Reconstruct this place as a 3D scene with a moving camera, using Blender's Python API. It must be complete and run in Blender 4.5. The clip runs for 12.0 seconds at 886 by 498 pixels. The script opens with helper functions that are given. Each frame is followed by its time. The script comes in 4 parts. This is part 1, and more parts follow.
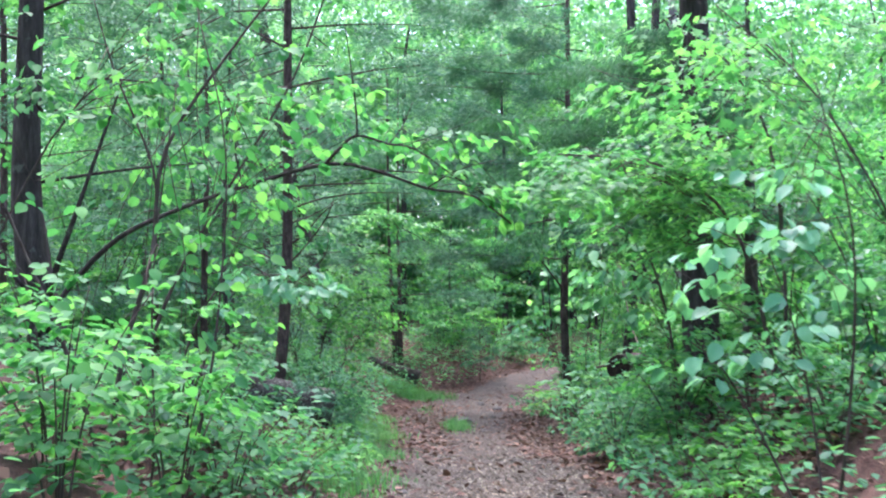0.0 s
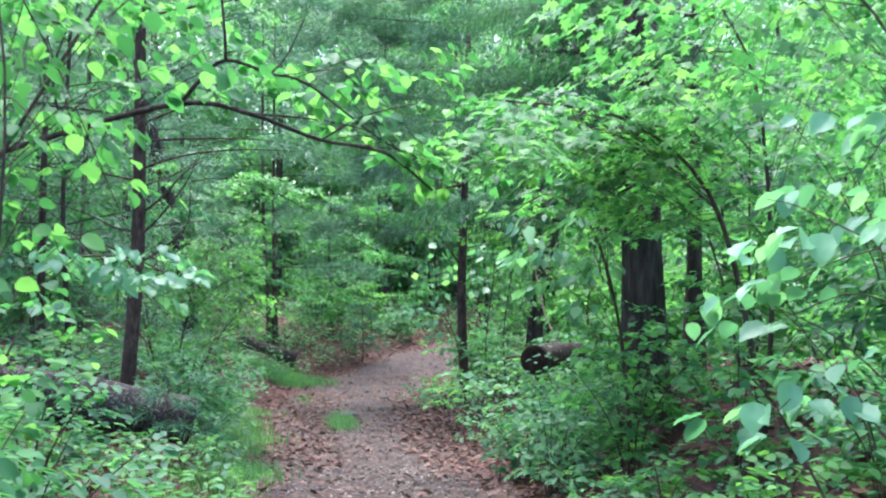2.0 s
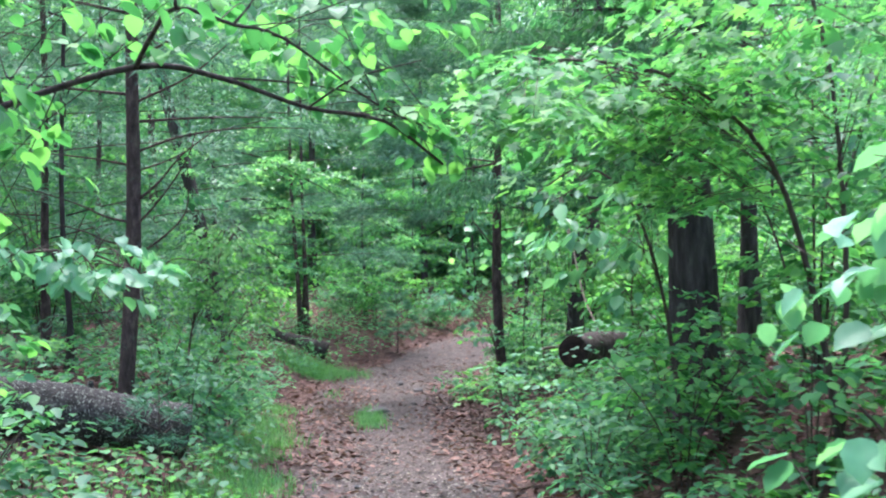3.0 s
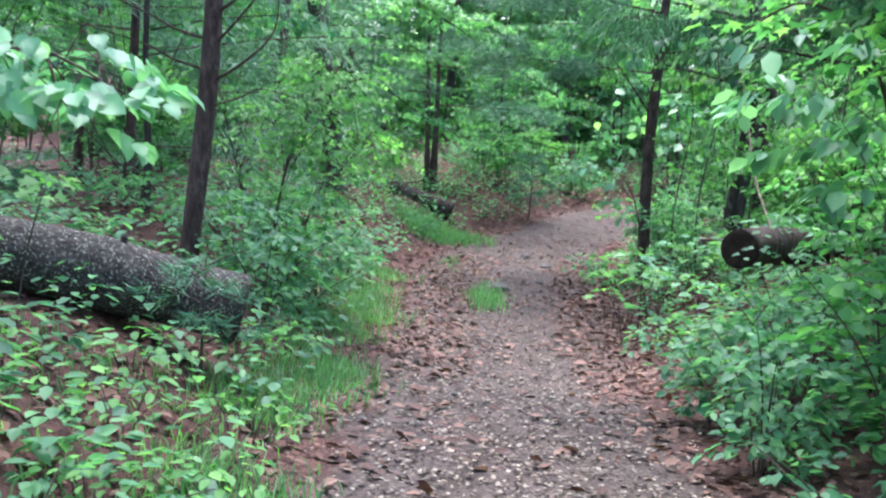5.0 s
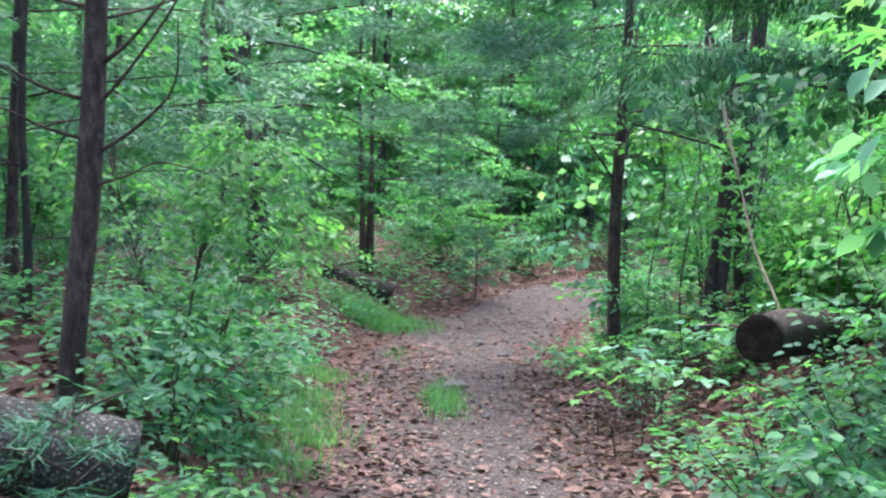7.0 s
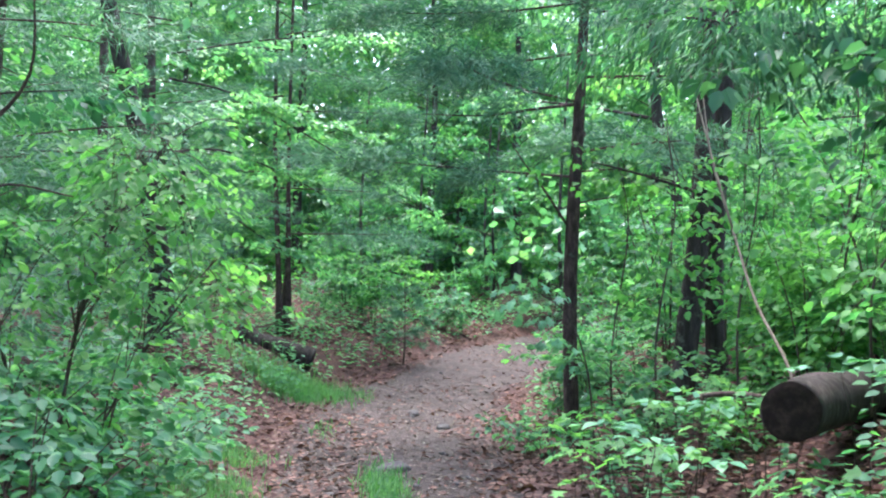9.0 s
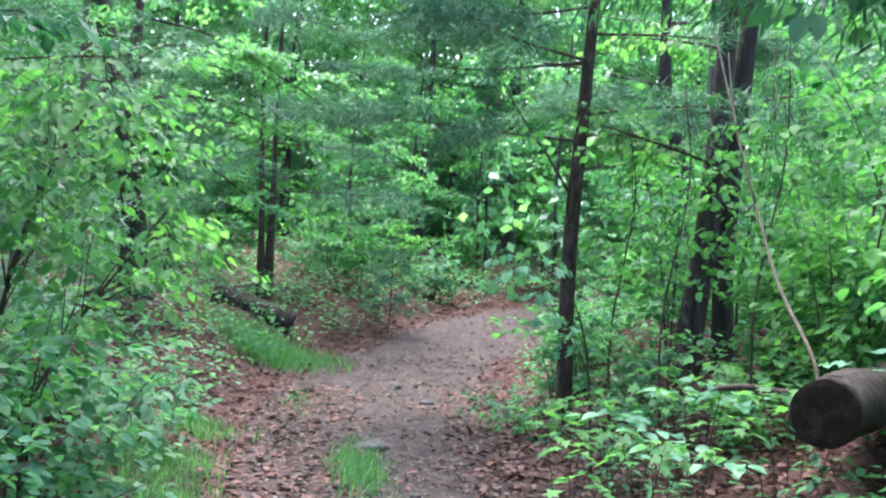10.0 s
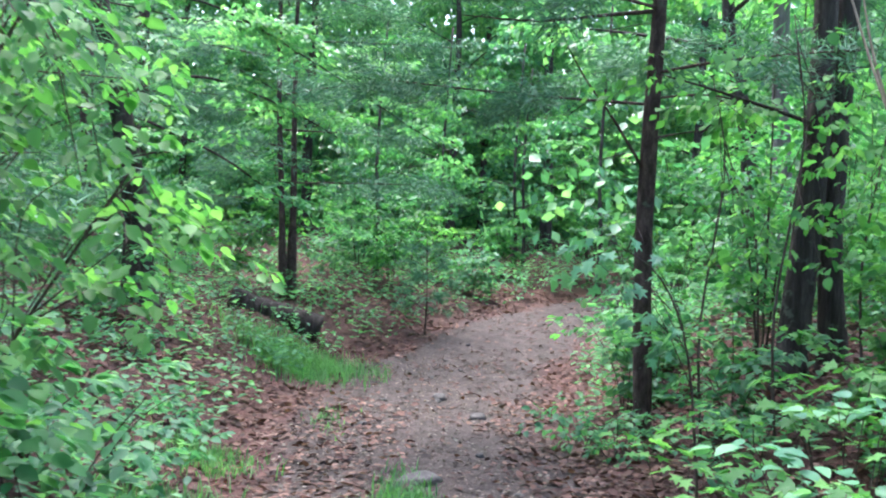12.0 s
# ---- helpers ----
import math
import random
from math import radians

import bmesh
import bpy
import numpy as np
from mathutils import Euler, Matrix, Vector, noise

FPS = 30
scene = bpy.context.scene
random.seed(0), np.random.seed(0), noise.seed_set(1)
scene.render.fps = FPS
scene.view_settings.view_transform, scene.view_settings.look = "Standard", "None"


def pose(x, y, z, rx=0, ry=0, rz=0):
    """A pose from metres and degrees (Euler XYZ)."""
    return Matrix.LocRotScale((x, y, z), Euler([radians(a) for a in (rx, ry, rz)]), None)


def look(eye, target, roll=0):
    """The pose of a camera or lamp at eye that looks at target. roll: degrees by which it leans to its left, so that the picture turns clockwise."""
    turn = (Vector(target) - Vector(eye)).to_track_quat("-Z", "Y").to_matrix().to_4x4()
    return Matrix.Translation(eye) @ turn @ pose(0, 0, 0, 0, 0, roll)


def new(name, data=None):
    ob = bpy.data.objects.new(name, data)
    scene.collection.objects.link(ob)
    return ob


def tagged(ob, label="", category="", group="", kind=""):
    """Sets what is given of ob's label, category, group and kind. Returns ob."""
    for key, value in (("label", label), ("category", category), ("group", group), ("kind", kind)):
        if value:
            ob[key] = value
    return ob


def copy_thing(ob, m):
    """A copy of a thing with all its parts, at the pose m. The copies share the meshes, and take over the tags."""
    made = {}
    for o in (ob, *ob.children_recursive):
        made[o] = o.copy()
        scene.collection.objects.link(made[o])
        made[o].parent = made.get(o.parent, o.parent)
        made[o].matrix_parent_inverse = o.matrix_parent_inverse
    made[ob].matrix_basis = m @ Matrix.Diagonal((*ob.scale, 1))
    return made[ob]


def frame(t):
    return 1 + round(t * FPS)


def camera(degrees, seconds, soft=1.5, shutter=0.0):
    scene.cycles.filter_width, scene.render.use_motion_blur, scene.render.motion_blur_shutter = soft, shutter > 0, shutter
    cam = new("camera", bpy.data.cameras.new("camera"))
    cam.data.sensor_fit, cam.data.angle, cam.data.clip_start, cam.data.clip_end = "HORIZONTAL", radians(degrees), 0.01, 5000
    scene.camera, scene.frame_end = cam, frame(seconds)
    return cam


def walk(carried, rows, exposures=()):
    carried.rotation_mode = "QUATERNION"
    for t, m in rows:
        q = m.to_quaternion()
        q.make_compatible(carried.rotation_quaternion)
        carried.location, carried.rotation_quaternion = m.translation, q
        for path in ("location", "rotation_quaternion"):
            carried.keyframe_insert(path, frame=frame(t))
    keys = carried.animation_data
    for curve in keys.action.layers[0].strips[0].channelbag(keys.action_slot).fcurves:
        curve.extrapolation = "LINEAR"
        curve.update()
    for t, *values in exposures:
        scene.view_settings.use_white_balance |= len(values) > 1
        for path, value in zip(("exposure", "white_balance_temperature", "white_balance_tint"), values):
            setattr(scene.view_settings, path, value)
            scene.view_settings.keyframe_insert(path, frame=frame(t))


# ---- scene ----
cam = camera(41.5, 12.0, soft=2.1, shutter=0.4)
METRES, EYE, TILT, LEAN, TURN = 11.0, 1.4, 3.0, 0.0, 0.0
ROWS = [
    (0.0, 0.0, 0.0, 0.0, 0.0, 0.0, 0.0),
    (0.5, -0.0097, 0.0536, -0.001, 0.47, 0.77, -0.49),
    (1.0, -0.015, 0.101, 0.0009, -1.87, -0.0, -0.49),
    (1.5, -0.0144, 0.1528, 0.0019, -3.87, 0.13, -2.43),
    (2.0, -0.0129, 0.2016, 0.0034, -6.18, -1.55, -0.77),
    (2.5, 0.0029, 0.2475, 0.0037, -5.42, -2.08, 0.07),
    (4.5, 0.0166, 0.4236, -0.0059, 1.77, -6.68, -2.76),
    (5.0, 0.0204, 0.468, -0.0105, 3.13, -9.48, -4.1),
    (5.5, 0.0164, 0.5067, -0.012, 4.35, -10.88, -2.46),
    (6.0, 0.0141, 0.5486, -0.015, 4.03, -5.72, -1.47),
    (6.5, 0.0098, 0.5857, -0.0169, 3.34, -4.56, -3.36),
    (7.0, 0.0002, 0.6239, -0.0199, -0.53, -5.68, -2.42),
    (9.0, -0.0156, 0.7684, -0.038, -4.89, -2.49, -2.09),
    (9.5, -0.0141, 0.8078, -0.0389, -4.66, -2.85, -1.47),
    (10.0, -0.0095, 0.8392, -0.0431, -5.21, -4.12, -4.63),
    (10.5, -0.0161, 0.8769, -0.0456, -5.17, -5.52, -2.18),
    (11.0, -0.0151, 0.9136, -0.0504, -3.89, -4.93, -2.72),
    (11.5, -0.0207, 0.9482, -0.0529, -4.54, -4.77, -1.56),
    (12.0, -0.0134, 0.9843, -0.0597, -4.16, -4.36, -2.7),
]
walk(cam, [(t, pose(0, 0, EYE, TILT, LEAN, TURN) @ pose(METRES * x, METRES * y, METRES * z, 90 + pitch, roll, yaw)) for t, x, y, z, yaw, pitch, roll in ROWS],
     exposures=[(0.0, 2.6, 5850, 20), (4.5, 2.78, 5850, 20), (7.0, 2.78, 5850, 18), (9.5, 2.86, 5850, 18), (12.0, 2.84, 5850, 18)])

# ---- light: a bright overcast sky over the gap that the trail makes ----
SUN_EL, SUN_ROT = radians(70), radians(-20)
world = bpy.data.worlds.new("overcast_sky")
scene.world = world
world.use_nodes = True
wn = world.node_tree.nodes
sky = wn.new("ShaderNodeTexSky")
sky.sky_type, sky.sun_disc, sky.sun_elevation, sky.sun_rotation = "NISHITA", False, SUN_EL, SUN_ROT
sky.air_density, sky.dust_density, sky.ozone_density = 1.0, 4.0, 0.6
world.node_tree.links.new(sky.outputs["Color"], wn["Background"].inputs["Color"])
wn["Background"].inputs["Strength"].default_value = 0.15
sun = new("sun", bpy.data.lights.new("sun", "SUN"))
sun.data.energy, sun.data.angle, sun.data.color = 1.5, radians(35), (1.0, 0.96, 0.88)
sun.matrix_world = look((0, 0, 0), (-math.sin(SUN_ROT) * math.cos(SUN_EL), -math.cos(SUN_ROT) * math.cos(SUN_EL), -math.sin(SUN_EL)))

# ---- materials ----


def material(name):
    m = bpy.data.materials.new(name)
    m.use_nodes = True
    m.node_tree.nodes.clear()
    return m, m.node_tree.nodes, m.node_tree.links


def ramp(nodes, stops):
    r = nodes.new("ShaderNodeValToRGB")
    while len(r.color_ramp.elements) < len(stops):
        r.color_ramp.elements.new(0.5)
    for e, (p, c) in zip(r.color_ramp.elements, stops):
        e.position, e.color = p, (*c, 1)
    return r


def noise_tex(nodes, links, scale, detail=4, rough=0.6, stretch=None):
    tc = nodes.new("ShaderNodeTexCoord")
    n = nodes.new("ShaderNodeTexNoise")
    n.inputs["Scale"].default_value, n.inputs["Detail"].default_value, n.inputs["Roughness"].default_value = scale, detail, rough
    if stretch:
        mp = nodes.new("ShaderNodeMapping")
        mp.inputs["Scale"].default_value = stretch
        links.new(tc.outputs["Object"], mp.inputs["Vector"])
        links.new(mp.outputs["Vector"], n.inputs["Vector"])
    else:
        links.new(tc.outputs["Object"], n.inputs["Vector"])
    return n


def leaf_material(name, dark, mid, light, rough=0.43, through_share=0.5, spec=0.5):
    """A thin leaf: each leaf has its own shade; some light passes through."""
    m, n, k = material(name)
    geo = n.new("ShaderNodeNewGeometry")
    info = n.new("ShaderNodeObjectInfo")
    add = n.new("ShaderNodeMath")
    add.operation = "ADD"
    k.new(geo.outputs["Random Per Island"], add.inputs[0])
    k.new(info.outputs["Random"], add.inputs[1])
    frac = n.new("ShaderNodeMath")
    frac.operation = "FRACT"
    k.new(add.outputs[0], frac.inputs[0])
    col = ramp(n, [(0.0, dark), (0.55, mid), (1.0, light)])
    k.new(frac.outputs[0], col.inputs["Fac"])
    big = noise_tex(n, k, 0.9, 2)
    tone = ramp(n, [(0.3, (0.72, 0.85, 0.8)), (0.7, (1.12, 1.06, 0.95))])
    k.new(big.outputs["Fac"], tone.inputs["Fac"])
    mul = n.new("ShaderNodeMix")
    mul.data_type, mul.blend_type = "RGBA", "MULTIPLY"
    mul.inputs["Factor"].default_value = 1.0
    k.new(col.outputs["Color"], mul.inputs[6])
    k.new(tone.outputs["Color"], mul.inputs[7])
    fine = noise_tex(n, k, 60, 3)
    bump = n.new("ShaderNodeBump")
    bump.inputs["Strength"].default_value, bump.inputs["Distance"].default_value = 0.25, 0.004
    k.new(fine.outputs["Fac"], bump.inputs["Height"])
    p = n.new("ShaderNodeBsdfPrincipled")
    p.inputs["Roughness"].default_value = rough
    p.inputs["Specular IOR Level"].default_value = spec
    k.new(mul.outputs[2], p.inputs["Base Color"])
    k.new(bump.outputs["Normal"], p.inputs["Normal"])
    tr = n.new("ShaderNodeBsdfTranslucent")
    warm = n.new("ShaderNodeMix")
    warm.data_type, warm.blend_type = "RGBA", "MULTIPLY"
    warm.inputs["Factor"].default_value = 1.0
    k.new(mul.outputs[2], warm.inputs[6])
    warm.inputs[7].default_value = (1.5, 1.55, 0.85, 1)
    k.new(warm.outputs[2], tr.inputs["Color"])
    mix = n.new("ShaderNodeMixShader")
    mix.inputs["Fac"].default_value = through_share
    k.new(p.outputs[0], mix.inputs[1])
    k.new(tr.outputs[0], mix.inputs[2])
    out = n.new("ShaderNodeOutputMaterial")
    k.new(mix.outputs[0], out.inputs["Surface"])
    return m


def bark_material(name, dark, mid, light, scale=18, stretch=(1, 1, 0.16), depth=0.03, patches=None):
    m, n, k = material(name)
    grain = noise_tex(n, k, scale, 6, 0.7, stretch)
    col = ramp(n, [(0.3, dark), (0.52, mid), (0.75, light)])
    k.new(grain.outputs["Fac"], col.inputs["Fac"])
    last = col.outputs["Color"]
    if patches:
        spot = noise_tex(n, k, patches[0], 5, 0.65)
        mask = ramp(n, [(patches[1], (0, 0, 0)), (patches[1] + 0.07, (1, 1, 1))])
        k.new(spot.outputs["Fac"], mask.inputs["Fac"])
        mx = n.new("ShaderNodeMix")
        mx.data_type = "RGBA"
        k.new(mask.outputs["Color"], mx.inputs["Factor"])
        k.new(last, mx.inputs[6])
        mx.inputs[7].default_value = (*patches[2], 1)
        last = mx.outputs[2]
    bump = n.new("ShaderNodeBump")
    bump.inputs["Strength"].default_value, bump.inputs["Distance"].default_value = 0.9, depth
    k.new(grain.outputs["Fac"], bump.inputs["Height"])
    p = n.new("ShaderNodeBsdfPrincipled")
    p.inputs["Roughness"].default_value = 0.88
    p.inputs["Specular IOR Level"].default_value = 0.2
    k.new(last, p.inputs["Base Color"])
    k.new(bump.outputs["Normal"], p.inputs["Normal"])
    out = n.new("ShaderNodeOutputMaterial")
    k.new(p.outputs[0], out.inputs["Surface"])
    return m


def ground_material():
    """Trodden grey-brown earth where the attribute 'trail' is high, red-brown leaf litter beside it."""
    m, n, k = material("forest_floor")
    at = n.new("ShaderNodeAttribute")
    at.attribute_name = "trail"
    fine, broad = noise_tex(n, k, 38, 6, 0.7), noise_tex(n, k, 1.7, 4)
    speck = noise_tex(n, k, 95, 3, 0.6)
    earth = ramp(n, [(0.3, (0.03, 0.0228, 0.0203)), (0.5, (0.062, 0.0495, 0.045)), (0.72, (0.118, 0.099, 0.091))])
    k.new(fine.outputs["Fac"], earth.inputs["Fac"])
    litter = ramp(n, [(0.3, (0.02, 0.01, 0.0085)), (0.5, (0.07, 0.034, 0.028)), (0.7, (0.16, 0.09, 0.077))])
    k.new(speck.outputs["Fac"], litter.inputs["Fac"])
    wob = n.new("ShaderNodeMath")
    wob.operation = "MULTIPLY_ADD"
    k.new(broad.outputs["Fac"], wob.inputs[0])
    wob.inputs[1].default_value = 0.9
    k.new(at.outputs["Fac"], wob.inputs[2])
    edge = ramp(n, [(0.72, (0, 0, 0)), (1.1, (1, 1, 1))])
    k.new(wob.outputs[0], edge.inputs["Fac"])
    mx = n.new("ShaderNodeMix")
    mx.data_type = "RGBA"
    k.new(edge.outputs["Color"], mx.inputs["Factor"])
    k.new(litter.outputs["Color"], mx.inputs[6])
    k.new(earth.outputs["Color"], mx.inputs[7])
    clods = noise_tex(n, k, 7, 5, 0.65, (1.0, 0.6, 1))
    tone = ramp(n, [(0.36, (0.55, 0.53, 0.53)), (0.52, (1.0, 0.98, 0.97)), (0.68, (1.3, 1.27, 1.26))])
    k.new(clods.outputs["Fac"], tone.inputs["Fac"])
    mul = n.new("ShaderNodeMix")
    mul.data_type, mul.blend_type = "RGBA", "MULTIPLY"
    mul.inputs["Factor"].default_value = 1.0
    k.new(mx.outputs[2], mul.inputs[6])
    k.new(tone.outputs["Color"], mul.inputs[7])
    bump = n.new("ShaderNodeBump")
    bump.inputs["Strength"].default_value, bump.inputs["Distance"].default_value = 0.8, 0.03
    k.new(fine.outputs["Fac"], bump.inputs["Height"])
    p = n.new("ShaderNodeBsdfPrincipled")
    p.inputs["Roughness"].default_value = 0.9
    p.inputs["Specular IOR Level"].default_value = 0.25
    k.new(mul.outputs[2], p.inputs["Base Color"])
    k.new(bump.outputs["Normal"], p.inputs["Normal"])
    out = n.new("ShaderNodeOutputMaterial")
    k.new(p.outputs[0], out.inputs["Surface"])
    return m


M_GROUND = ground_material()
M_BEECH = leaf_material("beech_leaf", (0.0271, 0.107, 0.0649), (0.0531, 0.184, 0.0946), (0.104, 0.291, 0.132))
M_MAPLE = leaf_material("maple_leaf", (0.0328, 0.133, 0.0552), (0.0666, 0.228, 0.088), (0.145, 0.362, 0.113), rough=0.55, through_share=0.52, spec=0.25)
M_HAZEL = leaf_material("hazel_leaf", (0.0647, 0.196, 0.129), (0.104, 0.284, 0.174), (0.175, 0.393, 0.225), rough=0.46, through_share=0.42, spec=0.4)
M_YOUNG = leaf_material("young_leaf", (0.0429, 0.156, 0.0506), (0.0836, 0.255, 0.0726), (0.154, 0.354, 0.116), rough=0.55, through_share=0.52, spec=0.28)
M_HERB = leaf_material("herb_leaf", (0.0384, 0.136, 0.0836), (0.0746, 0.231, 0.124), (0.142, 0.336, 0.157), rough=0.52, spec=0.35)
# far leaves are lightened: the backlit brightness is put into their colour
M_FAR = leaf_material("far_leaf_lightened", (0.0554, 0.179, 0.0968), (0.11, 0.311, 0.153), (0.221, 0.456, 0.191))
M_PINE = leaf_material("pine_needle", (0.0352, 0.113, 0.0706), (0.0627, 0.177, 0.11), (0.108, 0.253, 0.148), rough=0.6, through_share=0.2, spec=0.3)
M_HEMLOCK = leaf_material("hemlock_needle", (0.022, 0.08, 0.042), (0.04, 0.13, 0.062), (0.068, 0.19, 0.085), rough=0.7, through_share=0.35, spec=0.15)
M_GRASS = leaf_material("grass_blade", (0.0384, 0.137, 0.0552), (0.072, 0.212, 0.0768), (0.126, 0.294, 0.112), rough=0.5)
M_DEAD = leaf_material("dead_leaf", (0.03, 0.0135, 0.0115), (0.088, 0.04, 0.034), (0.205, 0.118, 0.098), rough=0.7, through_share=0.12, spec=0.3)
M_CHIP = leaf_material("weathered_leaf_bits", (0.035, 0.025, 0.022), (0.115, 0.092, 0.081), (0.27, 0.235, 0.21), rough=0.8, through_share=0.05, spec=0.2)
M_BARK = bark_material("dark_bark", (0.014, 0.011, 0.0095), (0.042, 0.034, 0.03), (0.1, 0.083, 0.073), patches=(7, 0.6, (0.085, 0.09, 0.07)))
M_PINEBARK = bark_material("pine_bark", (0.018, 0.0125, 0.01), (0.062, 0.042, 0.034), (0.145, 0.103, 0.084), scale=24, stretch=(1, 1, 0.35), depth=0.03, patches=(9, 0.62, (0.08, 0.085, 0.065)))
M_GREYBARK = bark_material("grey_bark", (0.06, 0.055, 0.05), (0.13, 0.12, 0.11), (0.22, 0.21, 0.19))
M_STEM = bark_material("shrub_bark", (0.025, 0.018, 0.014), (0.06, 0.045, 0.036), (0.12, 0.1, 0.085), scale=30, depth=0.003)
M_TAN = bark_material("bare_dead_wood", (0.09, 0.07, 0.05), (0.19, 0.155, 0.115), (0.3, 0.25, 0.19), scale=24, depth=0.003)
M_LICHEN = bark_material("lichen_log_bark", (0.014, 0.012, 0.01), (0.045, 0.04, 0.036), (0.1, 0.094, 0.083), scale=26, stretch=(0.5, 1, 1), depth=0.03, patches=(70, 0.56, (0.27, 0.29, 0.235)))
M_ENDGRAIN = bark_material("weathered_cut_wood", (0.006, 0.004, 0.003), (0.018, 0.0115, 0.0085), (0.044, 0.03, 0.022), scale=18, stretch=(1, 1, 1), depth=0.006)
M_STONE = bark_material("trail_stone", (0.045, 0.042, 0.04), (0.095, 0.09, 0.086), (0.18, 0.17, 0.162), scale=16, stretch=(1, 1, 1), depth=0.008)

# ---- the lie of the land ----


def trail_x(y):
    """The middle of the trail."""
    return np.interp(y, [-30, 0, 6, 10, 16, 20, 24, 27, 31, 40], [0.1, 0.2, 0.35, 0.42, 0.36, 0.4, 1.0, 2.4, 5.5, 14])


def half_width(y):
    return np.interp(y, [-30, 0, 10, 15, 18, 22, 26, 40], [1.0, 1.0, 1.05, 1.12, 1.28, 1.3, 1.25, 1.0])


def smooth(a, b, v):
    k = np.clip((v - a) / (b - a), 0, 1)
    return k * k * (3 - 2 * k)


def land(x, y):
    """Height of the ground: a trodden trail between low banks."""
    x, y = np.asarray(x, float), np.asarray(y, float)
    base = np.interp(y, [-60, 0, 8, 10.3, 13, 16.5, 18.5, 25, 27, 34, 60, 200], [0.0, 0.0, 0.05, 0.0, -0.2, -0.3, -0.34, -0.33, -0.1, 0.5, 1.2, 3])
    d = x - trail_x(y)
    w = half_width(y)
    left, right = smooth(w * 0.9, w + 1.5, -d), smooth(w * 0.9, w + 2.1, d)
    fade = np.interp(y, [22, 30], [1.0, 0.25])
    bumps = 0.05 * np.sin(1.3 * x + 0.7 * y) + 0.04 * np.sin(2.1 * x - 1.7 * y + 1) + 0.03 * np.sin(4.3 * x + 3.1 * y)
    far = 0.02 * np.clip(np.abs(d) - 3, 0, 60) + 0.28 * smooth(2.2, 4.0, -d) * np.interp(y, [20, 26], [1, 0])
    return base + fade * (0.6 * left + 0.85 * right) + bumps * (0.25 + 0.75 * np.clip(np.abs(d) - w, 0, 1)) + far


def lz(x, y):
    return float(land(x, y))


# ---- mesh building ----


def mesh_of(name, verts, faces, mat, smooth_faces=True):
    """A mesh from arrays: verts (n, 3), faces (m, 3 or 4)."""
    verts, faces = np.asarray(verts, np.float32), np.asarray(faces, np.int32)
    me = bpy.data.meshes.new(name)
    me.vertices.add(len(verts))
    me.vertices.foreach_set("co", verts.ravel())
    me.loops.add(faces.size)
    me.loops.foreach_set("vertex_index", faces.ravel())
    me.polygons.add(len(faces))
    me.polygons.foreach_set("loop_start", np.arange(0, faces.size, faces.shape[1], dtype=np.int32))
    me.polygons.foreach_set("use_smooth", np.full(len(faces), smooth_faces))
    me.update(calc_edges=True)
    me.materials.append(mat)
    return me


def part(name, me, parent, label=""):
    ob = new(name, me)
    ob.parent = parent
    return tagged(ob, label) if label else ob


def thing(name, label, category, place=(0, 0, 0), group="", kind=""):
    ob = new(name)
    ob.location = place
    ob.empty_display_size = 0.1
    return tagged(ob, label, category, group, kind)


def tube(points, radii, sides=8, rough=0.0, seed=0, flare=0.0):
    """A tapered tube along a smoothed line of points: verts and quads."""
    rng = np.random.default_rng(seed)
    pts = np.array(points, float)
    if len(pts) > 2:
        fine = []
        ext = np.vstack([2 * pts[0] - pts[1], pts, 2 * pts[-1] - pts[-2]])
        rad = []
        for i in range(1, len(ext) - 2):
            for u in (0, 0.25, 0.5, 0.75):
                p0, p1, p2, p3 = ext[i - 1:i + 3]
                fine.append(0.5 * (2 * p1 + (p2 - p0) * u + (2 * p0 - 5 * p1 + 4 * p2 - p3) * u * u + (3 * p1 - p0 - 3 * p2 + p3) * u ** 3))
                rad.append(radii[i - 1] * (1 - u) + radii[i] * u)
        fine.append(pts[-1])
        rad.append(radii[-1])
        pts, radii = np.array(fine), np.array(rad)
    radii = np.array(radii, float)
    m = len(pts)
    tang = np.gradient(pts, axis=0)
    tang /= np.linalg.norm(tang, axis=1)[:, None] + 1e-9
    ref = np.array([1.0, 0.2, 0.05]) if abs(tang[:, 0]).mean() < 0.8 else np.array([0.1, 0.2, 1.0])
    verts = []
    wob = rng.uniform(0, 6.28, 4)
    for i in range(m):
        a = np.cross(tang[i], ref)
        a /= np.linalg.norm(a)
        b = np.cross(tang[i], a)
        ang = np.arange(sides) / sides * 2 * np.pi
        r = radii[i] * (1 + rough * (0.6 * np.sin(2 * ang + wob[0] + i * 0.5) + 0.4 * np.sin(3 * ang + wob[1] - i * 0.7) + rng.normal(0, 0.3, sides)))
        if flare and i < 3:
            r = r * (1 + flare * (1 - i / 3) * (1 + 0.5 * np.sin(4 * ang + wob[2])))
        verts.append(pts[i] + np.outer(np.cos(ang) * r, a) + np.outer(np.sin(ang) * r, b))
    verts = np.vstack(verts)
    i, j = np.meshgrid(np.arange(m - 1), np.arange(sides), indexing="ij")
    k = (j + 1) % sides
    faces = np.stack([i * sides + j, i * sides + k, (i + 1) * sides + k, (i + 1) * sides + j], -1).reshape(-1, 4)
    # close both ends with a fan folded into quads
    n = len(verts)
    verts = np.vstack([verts, pts[0], pts[-1]])
    caps = [(n, (q + 2) % sides, (q + 1) % sides, q) for q in range(0, sides, 2)]
    top = (m - 1) * sides
    caps += [(n + 1, top + q, top + (q + 1) % sides, top + (q + 2) % sides) for q in range(0, sides, 2)]
    return verts, np.vstack([faces, np.array(caps)])


